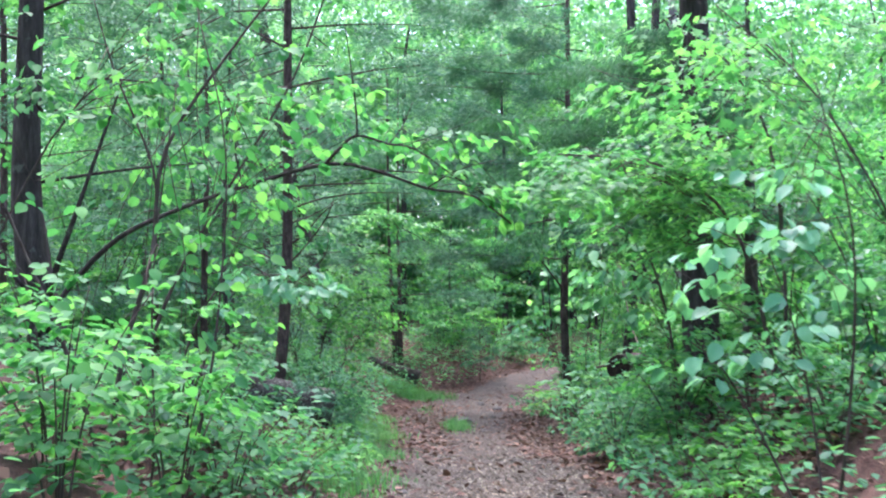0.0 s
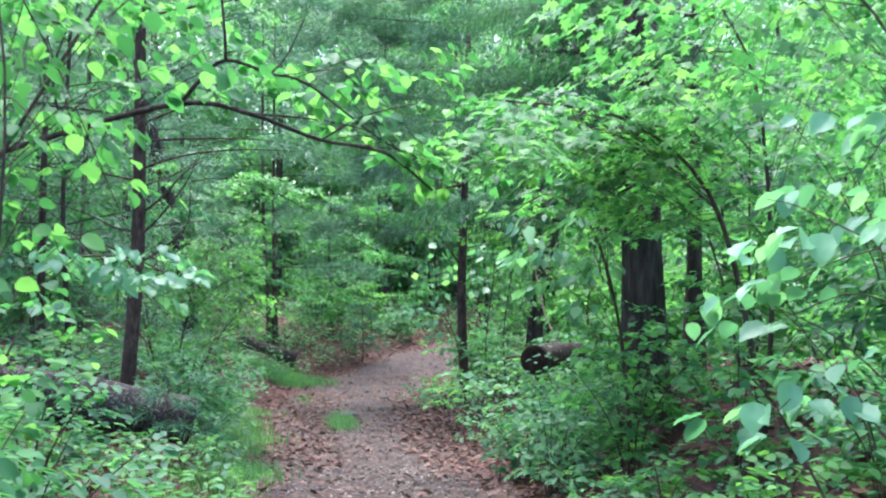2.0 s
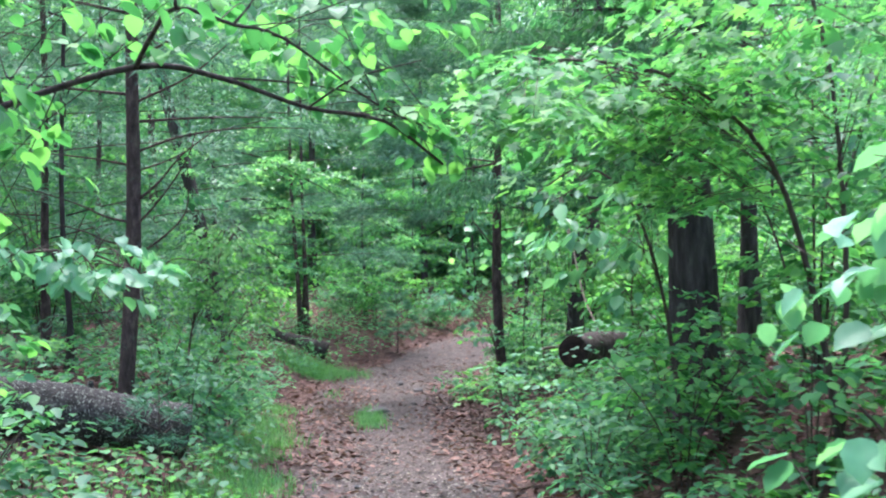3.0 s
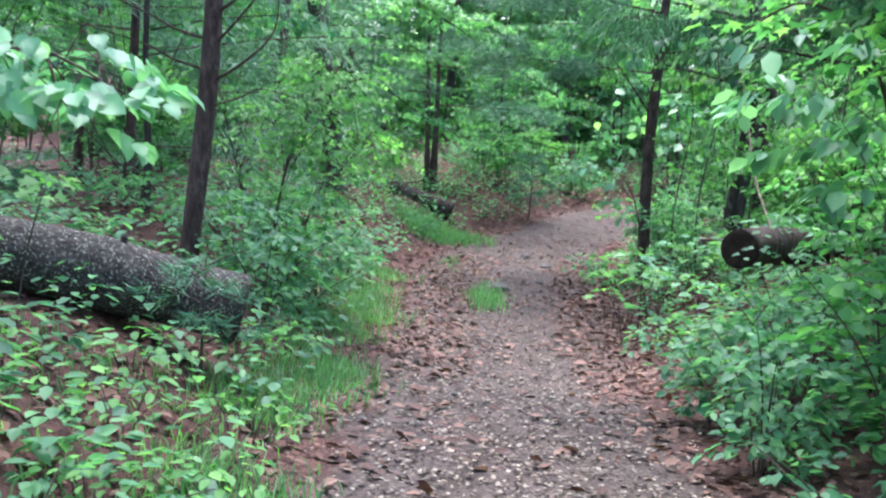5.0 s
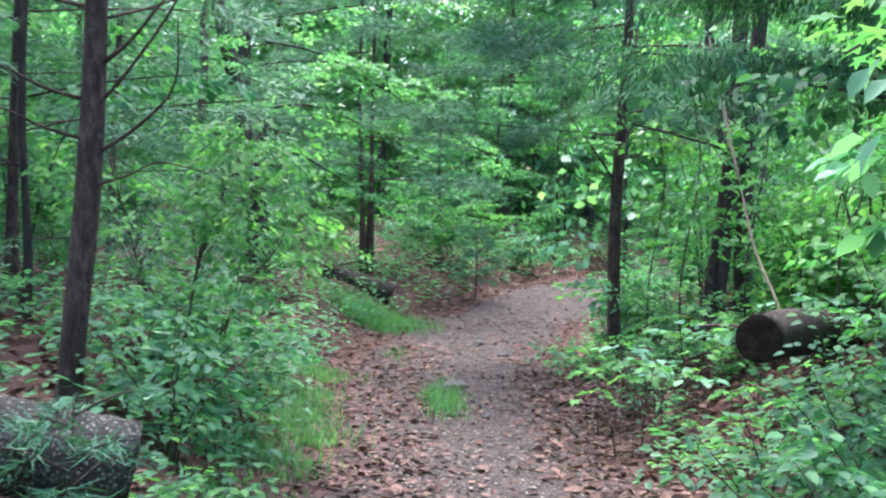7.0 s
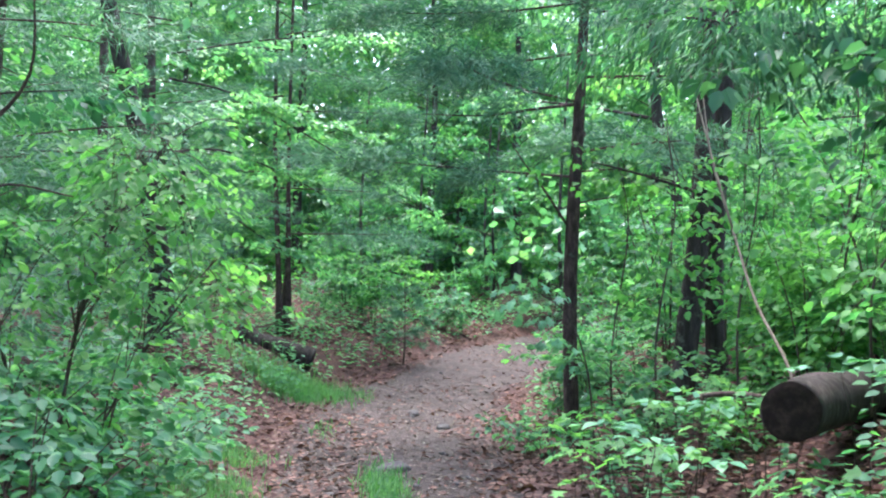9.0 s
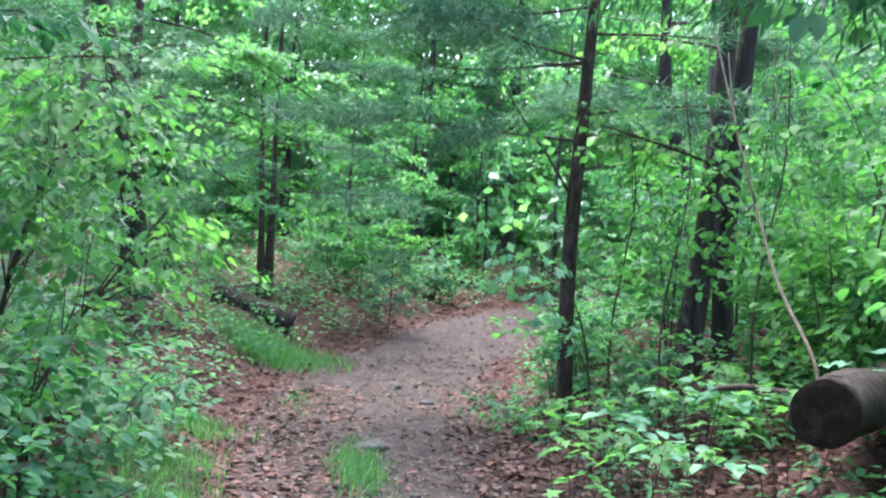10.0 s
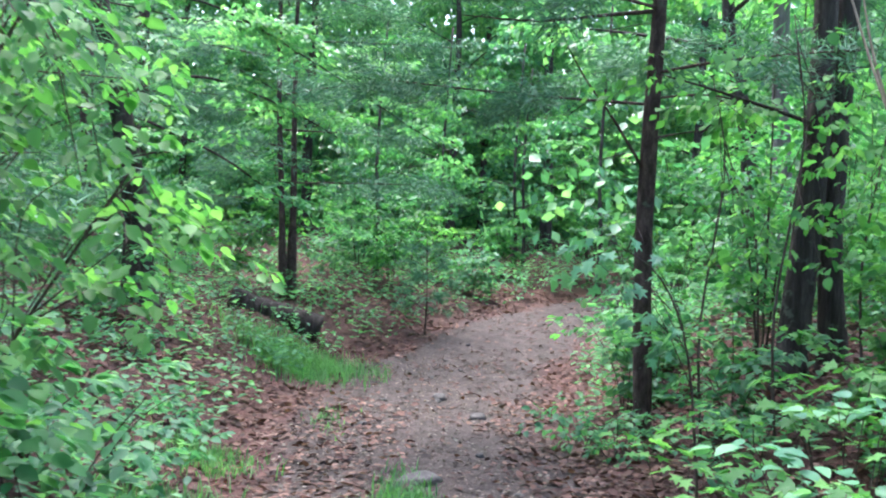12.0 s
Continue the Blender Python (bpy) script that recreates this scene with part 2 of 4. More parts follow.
def join(pieces):
    vs, fs, n = [], [], 0
    for v, f in pieces:
        vs.append(v)
        fs.append(np.asarray(f) + n)
        n += len(v)
    return np.vstack(vs), np.vstack(fs)


# leaf blades: x across, y from stalk to tip, z up from the blade; all faces are triangles
BLADE = {
    "low": (np.array([(0, 0, 0), (-0.34, 0.48, 0.07), (0, 1, -0.06), (0.34, 0.48, 0.07)]), np.array([(0, 2, 1), (0, 3, 2)])),
    "mid": (np.array([(0, 0, 0), (-0.31, 0.28, 0.06), (-0.27, 0.68, 0.05), (0, 1, -0.1), (0.27, 0.68, 0.05), (0.31, 0.28, 0.06)]),
            np.array([(0, 3, 2), (0, 2, 1), (0, 5, 4), (0, 4, 3)])),
    "broad": (np.array([(0, 0, 0), (0, 0.45, -0.03), (0, 0.8, -0.05), (0.02, 1.06, -0.14), (-0.3, 0.12, 0.05), (-0.43, 0.42, 0.08), (-0.33, 0.76, 0.02),
                        (0.3, 0.1, 0.04), (0.42, 0.45, 0.07), (0.3, 0.78, 0.04)]),
              np.array([(0, 1, 4), (4, 1, 5), (1, 2, 5), (5, 2, 6), (2, 3, 6), (0, 7, 1), (7, 8, 1), (1, 8, 2), (8, 9, 2), (2, 9, 3)])),
    "maple": (np.array([(0, 0, 0), (-0.5, 0.1, 0.05), (-0.24, 0.4, 0.03), (-0.5, 0.72, -0.02), (-0.16, 0.68, 0.02), (0, 1.05, -0.1), (0.16, 0.68, 0.02), (0.5, 0.72, -0.02), (0.24, 0.4, 0.03), (0.5, 0.1, 0.05)]),
              np.array([(0, 2, 1), (0, 4, 2), (2, 4, 3), (0, 5, 4), (0, 6, 5), (0, 8, 6), (8, 7, 6), (0, 9, 8)])),
    "needle": (np.array([(-0.05, 0, 0), (0.05, 0, 0), (0, 1, -0.1)]), np.array([(0, 1, 2)])),
    "twiglet": (np.array([(-0.07, 0, 0), (0.07, 0, 0), (0.1, 0.5, 0.02), (0, 1, -0.12), (-0.1, 0.5, 0.02)]), np.array([(0, 1, 2), (0, 2, 4), (4, 2, 3)])),
}


def place_blades(pos, d, s, n, size, blade):
    """Blades at pos with the tip along d, the width along s and the face along n."""
    tv, tf = BLADE[blade]
    v = pos[:, None, :] + size[:, None, None] * (tv[None, :, 0:1] * s[:, None, :] + tv[None, :, 1:2] * d[:, None, :] + tv[None, :, 2:3] * n[:, None, :])
    f = tf[None] + (np.arange(len(pos)) * len(tv))[:, None, None]
    return v.reshape(-1, 3), f.reshape(-1, 3)


def spray_frames(origin, az, pitch, length, count, leaf, rng, flat=0.45, hang=(0.0, 0.8), fan=(0.3, 1.3), thick=0.04, rolls=0.45):
    """Leaves on flat, layered sprays: position, tip, width and face directions and size of each leaf."""
    origin, az, pitch, length = np.asarray(origin, float), np.asarray(az, float), np.asarray(pitch, float), np.asarray(length, float)
    S = len(origin)
    u = rng.uniform(0.1, 1, (S, count)) ** 0.8
    side = rng.choice([-1.0, 1.0], (S, count))
    v = side * rng.uniform(0, flat, (S, count)) * (1.1 - 0.6 * u)
    L = length[:, None]
    loc = np.stack([u * L, v * L, -0.16 * u * u * L + rng.normal(0, thick, (S, count)) * L], -1)
    a = side * rng.uniform(*fan, (S, count))
    p = -rng.uniform(*hang, (S, count))
    r = rng.normal(0, rolls, (S, count))
    d = np.stack([np.cos(a) * np.cos(p), np.sin(a) * np.cos(p), np.sin(p)], -1)
    s0 = np.stack([-np.sin(a), np.cos(a), np.zeros_like(a)], -1)
    n0 = np.cross(d, s0)
    s = s0 * np.cos(r)[..., None] + n0 * np.sin(r)[..., None]
    n = np.cross(s, d) * -1.0
    ca, sa, cp, sp = np.cos(az), np.sin(az), np.cos(pitch), np.sin(pitch)
    rot = np.zeros((S, 3, 3))
    rot[:, 0] = np.stack([ca * cp, -sa, -ca * sp], -1)
    rot[:, 1] = np.stack([sa * cp, ca, -sa * sp], -1)
    rot[:, 2] = np.stack([sp, np.zeros(S), cp], -1)
    turn = lambda w: np.einsum("sij,snj->sni", rot, w).reshape(-1, 3)
    size = leaf * rng.uniform(0.6, 1.15, S * count)
    return turn(loc) + np.repeat(origin, count, 0), turn(d), turn(s), turn(n), size


def sprays(origin, az, pitch, length, count, leaf, rng, blade="low", **kw):
    return place_blades(*spray_frames(origin, az, pitch, length, count, leaf, rng, **kw), blade)


def along(line, u):
    """Points at shares u of a polyline."""
    line = np.asarray(line, float)
    seg = np.r_[0, np.cumsum(np.linalg.norm(np.diff(line, axis=0), axis=1))]
    return np.stack([np.interp(np.asarray(u) * seg[-1], seg, line[:, i]) for i in range(3)], -1)


def bearing(line):
    d = np.asarray(line[-1], float) - np.asarray(line[0], float)
    return math.atan2(d[1], d[0])

# ---- ground ----


def build_ground():
    ys = np.r_[-200, -120, -70, -40, np.arange(-24, 6, 0.8), np.arange(6, 30, 0.12), np.arange(30, 60, 1.0), 75, 110, 200, 400, 900]
    xs = np.r_[-900, -400, -150, -70, -40, np.arange(-25, -4, 1.0), np.arange(-4, 5, 0.12), np.arange(5, 26, 1.0), 40, 70, 150, 400, 900]
    X, Y = np.meshgrid(xs, ys)
    Z = land(X, Y)
    near = (np.abs(X) < 5) & (Y > 5) & (Y < 31)
    rng = np.random.default_rng(2)
    Z = Z + near * rng.normal(0, 0.008, Z.shape)
    n, m = X.shape
    i, j = np.meshgrid(np.arange(n - 1), np.arange(m - 1), indexing="ij")
    f = np.stack([i * m + j, i * m + j + 1, (i + 1) * m + j + 1, (i + 1) * m + j], -1).reshape(-1, 4)
    me = mesh_of("ground", np.stack([X, Y, Z], -1).reshape(-1, 3), f, M_GROUND)
    at = me.attributes.new("trail", "FLOAT", "POINT")
    d = np.abs(X - trail_x(Y)) / half_width(Y)
    at.data.foreach_set("value", (1 - smooth(0.35, 1.15, d)).astype(np.float32).ravel())
    return tagged(new("ground", me), "trodden brown earth trail between banks of leaf litter", "ground", kind="structure")


ground = build_ground()

# ---- trees of the wood ----


def tree_parts(root, seed, h, r, low, spread, limbs, per_limb, count, leaf, bark, leaves, blade="low", lean=(0, 0), rise=(0.1, 0.6), sprlen=(0.6, 1.1), **kw):
    """Trunk, limbs and a layered crown under root, in root's own space."""
    rng = np.random.default_rng(seed)
    zs = np.linspace(-0.15, h, 7)
    wob = np.cumsum(rng.normal(0, 0.012 * h, (7, 2)), 0) * np.linspace(0, 1, 7)[:, None]
    line = np.stack([wob[:, 0] + lean[0] * zs, wob[:, 1] + lean[1] * zs, zs], -1)
    part("trunk", mesh_of("trunk", *tube(line, np.linspace(r, r * 0.25, 7), 10, 0.07, seed, 0.35), bark), root)
    o, az, pt, ln = [], [], [], []
    for q in range(limbs):
        u = low + (1 - low) * (q + rng.uniform(0, 0.8)) / limbs
        start = along(line, min(u, 0.985))
        a = q * 2.4 + rng.uniform(-0.4, 0.4)
        reach = spread * (1 - 0.55 * (u - low) / (1 - low)) * rng.uniform(0.65, 1.1)
        up = rng.uniform(*rise)
        pts = [start]
        for w in (0.35, 0.7, 1.0):
            pts.append(start + np.array([math.cos(a + 0.2 * w) * reach * w, math.sin(a + 0.2 * w) * reach * w, reach * up * w * (1.15 - 0.35 * w)]))
        lr = max(0.006, r * 0.2 * (1 - 0.6 * u))
        part("limb", mesh_of("limb", *tube(pts, np.linspace(lr, 0.006, 4), 6, 0.05, seed + q), bark), root)
        us = rng.uniform(0.25, 1.0, per_limb)
        o.append(along(pts, us))
        az.append(a + rng.normal(0, 0.8, per_limb))
        pt.append(rng.normal(0.05, 0.22, per_limb))
        ln.append(rng.uniform(*sprlen, per_limb))
    v, f = sprays(np.vstack(o), np.concatenate(az), np.concatenate(pt), np.concatenate(ln), count, leaf, rng, blade, **kw)
    part("crown", mesh_of("crown", v, f, leaves), root)


def set_down(kinds, spots, rng, sink=0.05):
    """Copies of the built kinds at the spots; the first spot of each kind takes the built one."""
    used = set()
    for i, (x, y, k, sc) in enumerate(spots):
        m = pose(x, y, lz(x, y) - sink, 0, 0, rng.uniform(0, 360))
        if k in used:
            copy_thing(kinds[k], m)
        else:
            used.add(k)
            kinds[k].matrix_basis = m


def scatter(rng, count, xr, yr, keep, gap, taken):
    out = []
    for _ in range(count * 30):
        if len(out) >= count:
            break
        x, y = rng.uniform(*xr), rng.uniform(*yr)
        if keep(x, y) and all((x - a) ** 2 + (y - b) ** 2 > gap * gap for a, b in taken):
            taken.append((x, y))
            out.append((x, y))
    return out


rng = np.random.default_rng(11)
# where single trees stand that are built further down
TAKEN = [(-1.75, 12.8), (2.1, 19.5), (3.2, 19.0), (4.3, 23.9), (5.1, 25), (-1.1, 26.8), (2.8, 32), (2.65, 11.7), (-2.4, 22.8), (-3.5, 10.5), (3.4, 13), (-4.3, 17.6), (-3.7, 20.6), (-5.6, 15.4), (-4.9, 13.0), (-5.5, 21.5)]

kinds = []
for q, (h, r, low, spread, leaves, leaf) in enumerate([(9.5, 0.1, 0.07, 2.7, M_FAR, 0.145), (6.2, 0.06, 0.06, 2.4, M_BEECH, 0.12), (10.5, 0.13, 0.1, 2.9, M_FAR, 0.15), (5.6, 0.05, 0.06, 2.3, M_MAPLE, 0.12)]):
    root = thing("deciduous_tree", ["tall forest tree with bright green layered leaves", "young beech with dark trunk and fresh green leaves",
                                    "tall leafy forest tree with dark bark", "slender young maple with layered green leaves"][q], "tree", group="trees of the wood")
    tree_parts(root, 20 + q, h, r, low, spread, 22, 15, 27, leaf, M_BARK, leaves, hang=(0.0, 0.9), rolls=0.5, thick=0.07)
    kinds.append(root)
root = thing("white_pine", "white pine with soft grey-green needle sprays", "tree", group="pines of the wood")
tree_parts(root, 31, 11, 0.12, 0.1, 2.3, 22, 9, 70, 0.15, M_PINEBARK, M_PINE, "needle", rise=(-0.05, 0.25), hang=(-0.6, 0.8), thick=0.07, sprlen=(0.5, 0.9))
kinds.append(root)
root = thing("white_pine", "young white pine with soft low needle boughs", "tree", group="pines of the wood")
tree_parts(root, 33, 8, 0.05, 0.04, 2.3, 28, 10, 75, 0.15, M_PINEBARK, M_PINE, "needle", rise=(-0.05, 0.2), hang=(-0.6, 0.8), thick=0.07, sprlen=(0.5, 0.9))
kinds.append(root)
spots = []
for x, y in scatter(rng, 13, (-10, 13), (19.5, 33), lambda x, y: x < -3.4 or x > 8, 2.1, TAKEN):
    spots.append((x, y, int(rng.choice([1, 3, 3, 4])), 1))
for x, y in scatter(rng, 10, (-11, 14), (35.5, 40), lambda x, y: True, 1.9, TAKEN):
    spots.append((x, y, int(rng.choice([0, 2, 0, 2])), 1))
for x, y in scatter(rng, 11, (-9, 10), (-12, 19), lambda x, y: abs(x - trail_x(y)) > (5.2 if x < 0 else 6.5), 3.0, TAKEN):
    spots.append((x, y, int(rng.choice([1, 3, 0])), 1))
spots += [(-4.3, 17.6, 5, 1), (-3.7, 20.6, 5, 1), (-5.6, 15.4, 5, 1), (-4.9, 13.0, 5, 1), (-5.5, 21.5, 5, 1), (-3.3, 16.2, 5, 1)]
set_down(kinds, spots, rng)

# ---- young growth under the trees ----


def shrub_parts(root, seed, h, stems, per, count, leaf, bark, leaves, blade="low", spread=0.6, **kw):
    rng = np.random.default_rng(seed)
    o, az, pt, ln = [], [], [], []
    for q in range(stems):
        a = q * 2.4 + rng.uniform(-0.5, 0.5)
        out = spread * rng.uniform(0.3, 1.0)
        hh = h * rng.uniform(0.65, 1.05)
        pts = [(0.03 * math.cos(a), 0.03 * math.sin(a), -0.06), (out * 0.25 * math.cos(a), out * 0.25 * math.sin(a), hh * 0.4),
               (out * 0.6 * math.cos(a), out * 0.6 * math.sin(a), hh * 0.75), (out * math.cos(a), out * math.sin(a), hh)]
        part("stem", mesh_of("stem", *tube(pts, np.linspace(0.004 + 0.003 * h, 0.002, 4), 6, 0.05, seed + q), bark), root)
        o.append(along(pts, rng.uniform(0.2, 1.0, per)))
        az.append(rng.uniform(0, 6.28, per))
        pt.append(rng.normal(0.1, 0.25, per))
        ln.append(rng.uniform(0.35, 0.6, per) * min(1, 0.35 + h * 0.35))
    v, f = sprays(np.vstack(o), np.concatenate(az), np.concatenate(pt), np.concatenate(ln), count, leaf, rng, blade, **kw)
    part("foliage", mesh_of("foliage", v, f, leaves), root)


BUSHES = [(1.9, 4, 10, M_BEECH, 0.095, "leafy green sapling in the undergrowth"), (1.2, 4, 8, M_MAPLE, 0.09, "low bright green bush"),
          (2.8, 4, 14, M_MAPLE, 0.1, "tall thin-stemmed sapling with layered leaves"), (0.8, 5, 6, M_HERB, 0.085, "low dark green bush on leaf litter"),
          (1.4, 4, 9, M_YOUNG, 0.085, "young bush with yellow-green leaves")]


def bush_set(seed, blade, grow):
    made = []
    for q, (h, stems, per, leaves, leaf, label) in enumerate(BUSHES):
        root = thing("bush", label, "bush", group="undergrowth bushes")
        shrub_parts(root, seed + q, h, stems, per, 24, leaf * grow, M_STEM, leaves, blade, 0.4 + 0.2 * h, hang=(0.0, 0.7), rolls=0.38, thick=0.05)
        made.append(root)
    return made


taken = list(TAKEN)
edge = lambda lo, hi: (lambda x, y: (lo < abs(x - trail_x(y)) < hi or y > 29) and not (-3.6 < x < -0.4 and 7.8 < y < 12.5) and not (1 < x < 3.2 and 12.5 < y < 18.8) and not (-3.4 < x < -0.8 and 16.6 < y < 25.5) and not (-4.2 < x < -1.9 and 12.5 < y < 16.6) and not (x < -2 and 5 < y < 9.8))
spots = [(3.2, 17.3, 4, 1), (4.2, 18.4, 4, 1), (3.0, 16.1, 4, 1), (3.5, 16.9, 4, 1), (4.1, 15.7, 4, 1), (3.9, 14.4, 4, 1), (3.7, 18.0, 4, 1), (4.0, 17.2, 4, 1), (2.5, 18.7, 3, 1)]
for x, y in scatter(rng, 50, (-6, 6), (6, 22), edge(2.6, 5.0), 0.8, taken):
    spots.append((x, y, int(rng.choice([0, 1, 2, 3, 4], p=[0.22, 0.22, 0.22, 0.2, 0.14])), 1))
for x, y in scatter(rng, 14, (-6, 6), (12, 23), edge(1.9, 2.6), 0.8, taken):
    spots.append((x, y, int(rng.choice([1, 3, 3])), 1))
set_down(bush_set(50, "mid", 0.95), spots, rng, 0.0)
spots = []
for x, y in scatter(rng, 86, (-8, 12), (21, 35), edge(2.1, 30), 0.7, taken):
    spots.append((x, y, int(rng.choice([0, 1, 2, 3, 4], p=[0.2, 0.25, 0.25, 0.2, 0.1])), 1))
for x, y in scatter(rng, 40, (-9, 10), (-9, 12), edge(2.8, 30), 1.4, taken):
    spots.append((x, y, int(rng.choice([1, 2, 3])), 1))
set_down(bush_set(60, "low", 1.15), spots, rng, 0.0)


def far_woods():
    """The closed leaf wall of the wood: dense ahead, thinner to the sides and behind."""
    rng = np.random.default_rng(5)
    o, leaf = [], []
    S = 12500
    x, y = rng.uniform(-19, 24, S), rng.uniform(40, 50, S)
    o.append(np.stack([x, y, land(x, y) + rng.uniform(0, 1, S) ** 1.5 * 13.5], -1))
    T = 1800
    a, rr = rng.uniform(0, 6.28, T), rng.uniform(20, 34, T)
    x, y = rr * np.cos(a), 8 + rr * np.sin(a)
    keep = (y < 30) | (np.abs(x) > 16)
    o.append(np.stack([x, y, land(x, y) + rng.uniform(0, 1, T) * 10], -1)[keep])
    o = np.vstack(o)
    S = len(o)
    v, f = sprays(o, rng.uniform(0, 6.28, S), rng.normal(0, 0.25, S), rng.uniform(1.4, 2.6, S), 24, 0.25, rng, "low", hang=(0.1, 1.35), rolls=0.8, thick=0.22, flat=0.75)
    return tagged(new("far_woods", mesh_of("far_woods", v, f, M_FAR)), "dense green leaves of the woods all around", "woods", kind="stuff")


far_woods()

# ---- logs and trunks beside the trail ----


def log_thing(name, label, a, b, r0, r1, bark, end_mat, seed, sides=20, knots=0):
    """A lying log with a cut face, sapwood ring and bark, from end a to end b."""
    a, b = Vector(a), Vector(b)
    root = thing(name, label, "log", a)
    rng = np.random.default_rng(seed)
    d = b - a
    pts = [d * u + Vector((0, 0, 0.012 * math.sin(7 * u))) for u in np.linspace(0, 1, 9)]
    v, f = tube(pts, np.linspace(r0, r1, 9) * (1 + rng.normal(0, 0.02, 9)), sides, 0.035, seed)
    part("bark", mesh_of("bark", v, f, bark), root)
    axis = d.normalized()
    m = axis.to_track_quat("Z", "Y").to_matrix()
    for place, flip, r in ((0, -1, r0), (1, 1, r1)):
        rings = []
        for q, (rr, dz) in enumerate([(0.97, 0.004), (0.8, 0.012), (0.62, 0.009), (0.4, 0.013), (0.2, 0.008), (0.01, 0.01)]):
            ang = np.arange(sides) / sides * 2 * np.pi
            w = r * rr * (1 + 0.02 * np.sin(5 * ang + q))
            rings.append(np.stack([np.cos(ang) * w, np.sin(ang) * w, np.full(sides, flip * dz)], -1))
        vv = np.vstack(rings) @ np.array(m).T + np.array(d * place)
        i, j = np.meshgrid(np.arange(5), np.arange(sides), indexing="ij")
        k = (j + 1) % sides
        ff = np.stack([i * sides + j, i * sides + k, (i + 1) * sides + k, (i + 1) * sides + j], -1).reshape(-1, 4)
        part("cut_face", mesh_of("cut_face", vv, ff, end_mat), root, "dark weathered sawn end")
    for q in range(knots):
        u = rng.uniform(0.15, 0.9)
        out = Vector((rng.normal(0, 0.3), rng.normal(0, 0.3), 1)).normalized()
        p0 = d * u
        part("branch_stub", mesh_of("branch_stub", *tube([p0, p0 + out * r0 * 1.0, p0 + out * r0 * 1.35], [0.03, 0.022, 0.015], 8, 0.1, seed + q), bark), root)
    return root


log_thing("fallen_log", "thick fallen log with dark bark and pale lichen", (-1.08, 11.2, 0.46), (-3.6, 10.5, 1.02), 0.182, 0.195, M_LICHEN, M_ENDGRAIN, 3, 28, 2)
log_thing("sawn_log", "sawn log end on the bank, dark and weathered", (2.12, 14.2, 0.71), (3.6, 16.2, 0.66), 0.158, 0.15, M_BARK, M_ENDGRAIN, 4, 28)
log_thing("fallen_branch", "thin fallen branch beside the sawn log", (2.0, 15.28, 0.66), (2.6, 15.12, 0.69), 0.015, 0.024, M_STEM, M_TAN, 5, 12)
log_thing("rotten_log", "dark short log lying behind a grass tuft", (-0.52, 24.6, lz(-0.52, 24.6) + 0.17), (-1.55, 24.7, lz(-1.55, 24.7) + 0.13), 0.15, 0.14, M_BARK, M_ENDGRAIN, 6, 18)
log_thing("fallen_branch", "thin fallen branch among leaf litter", (2.6, 7.8, lz(2.6, 7.8) + 0.08), (4.6, 8.7, lz(4.6, 8.7) + 0.1), 0.06, 0.05, M_STEM, M_ENDGRAIN, 7, 12)

rng = np.random.default_rng(21)


def single_tree(name, label, base, trunk, radii, limbs, crown, bark, leaves, leaf, count, seed, blade="low", bare=(), flare=0.4, **kw):
    """A tree by its trunk lines (world points), living limbs (lines that carry sprays) and bare branches."""
    root = thing(name, label, "tree", base)
    o = np.array(base)
    loc = lambda line: np.array(line, float) - o
    r = np.random.default_rng(seed)
    for q, (line, rad) in enumerate(zip(trunk, radii)):
        part("trunk", mesh_of("trunk", *tube(loc(line), np.linspace(rad[0], rad[1], len(line)), 14, 0.09, seed + q, flare), bark), root)
    for q, (line, rad) in enumerate(bare):
        part("dead_branch", mesh_of("dead_branch", *tube(loc(line), np.linspace(rad, 0.003, len(line)), 7, 0.06, seed + 40 + q), bark), root, "bare dead branch")
    S, A, P, L = [], [], [], []
    for q, (line, rad, n, ln) in enumerate(limbs):
        line = loc(line)
        part("limb", mesh_of("limb", *tube(line, np.linspace(rad, 0.004, len(line)), 7, 0.05, seed + 80 + q), bark), root)
        S.append(along(line, r.uniform(0.2, 1, n)))
        A.append(bearing(line) + r.normal(0, 0.7, n))
        P.append(r.normal(0, 0.2, n))
        L.append(r.uniform(0.6, 1.1, n) * ln)
    for (cx, cy, cz), (rx, ry, rz), n, ln in crown:
        S.append(r.uniform(-1, 1, (n, 3)) * (rx, ry, rz) + (cx, cy, cz) - o)
        A.append(r.uniform(0, 6.28, n))
        P.append(r.normal(0, 0.25, n))
        L.append(r.uniform(0.6, 1.1, n) * ln)
    if S:
        v, f = sprays(np.vstack(S), np.concatenate(A), np.concatenate(P), np.concatenate(L), count, leaf, r, blade, **kw)
        part("crown", mesh_of("crown", v, f, leaves), root)
    return root


def reach(start, az, length, up, bend=0.15):
    s = np.array(start, float)
    return [s] + [s + np.array([math.cos(az + bend * w) * length * w, math.sin(az + bend * w) * length * w, length * up * w * (1.2 - 0.4 * w)]) for w in (0.35, 0.7, 1.0)]


NEEDLES = dict(blade="needle", hang=(-0.7, 0.8), thick=0.09, rolls=0.8, flat=0.4)

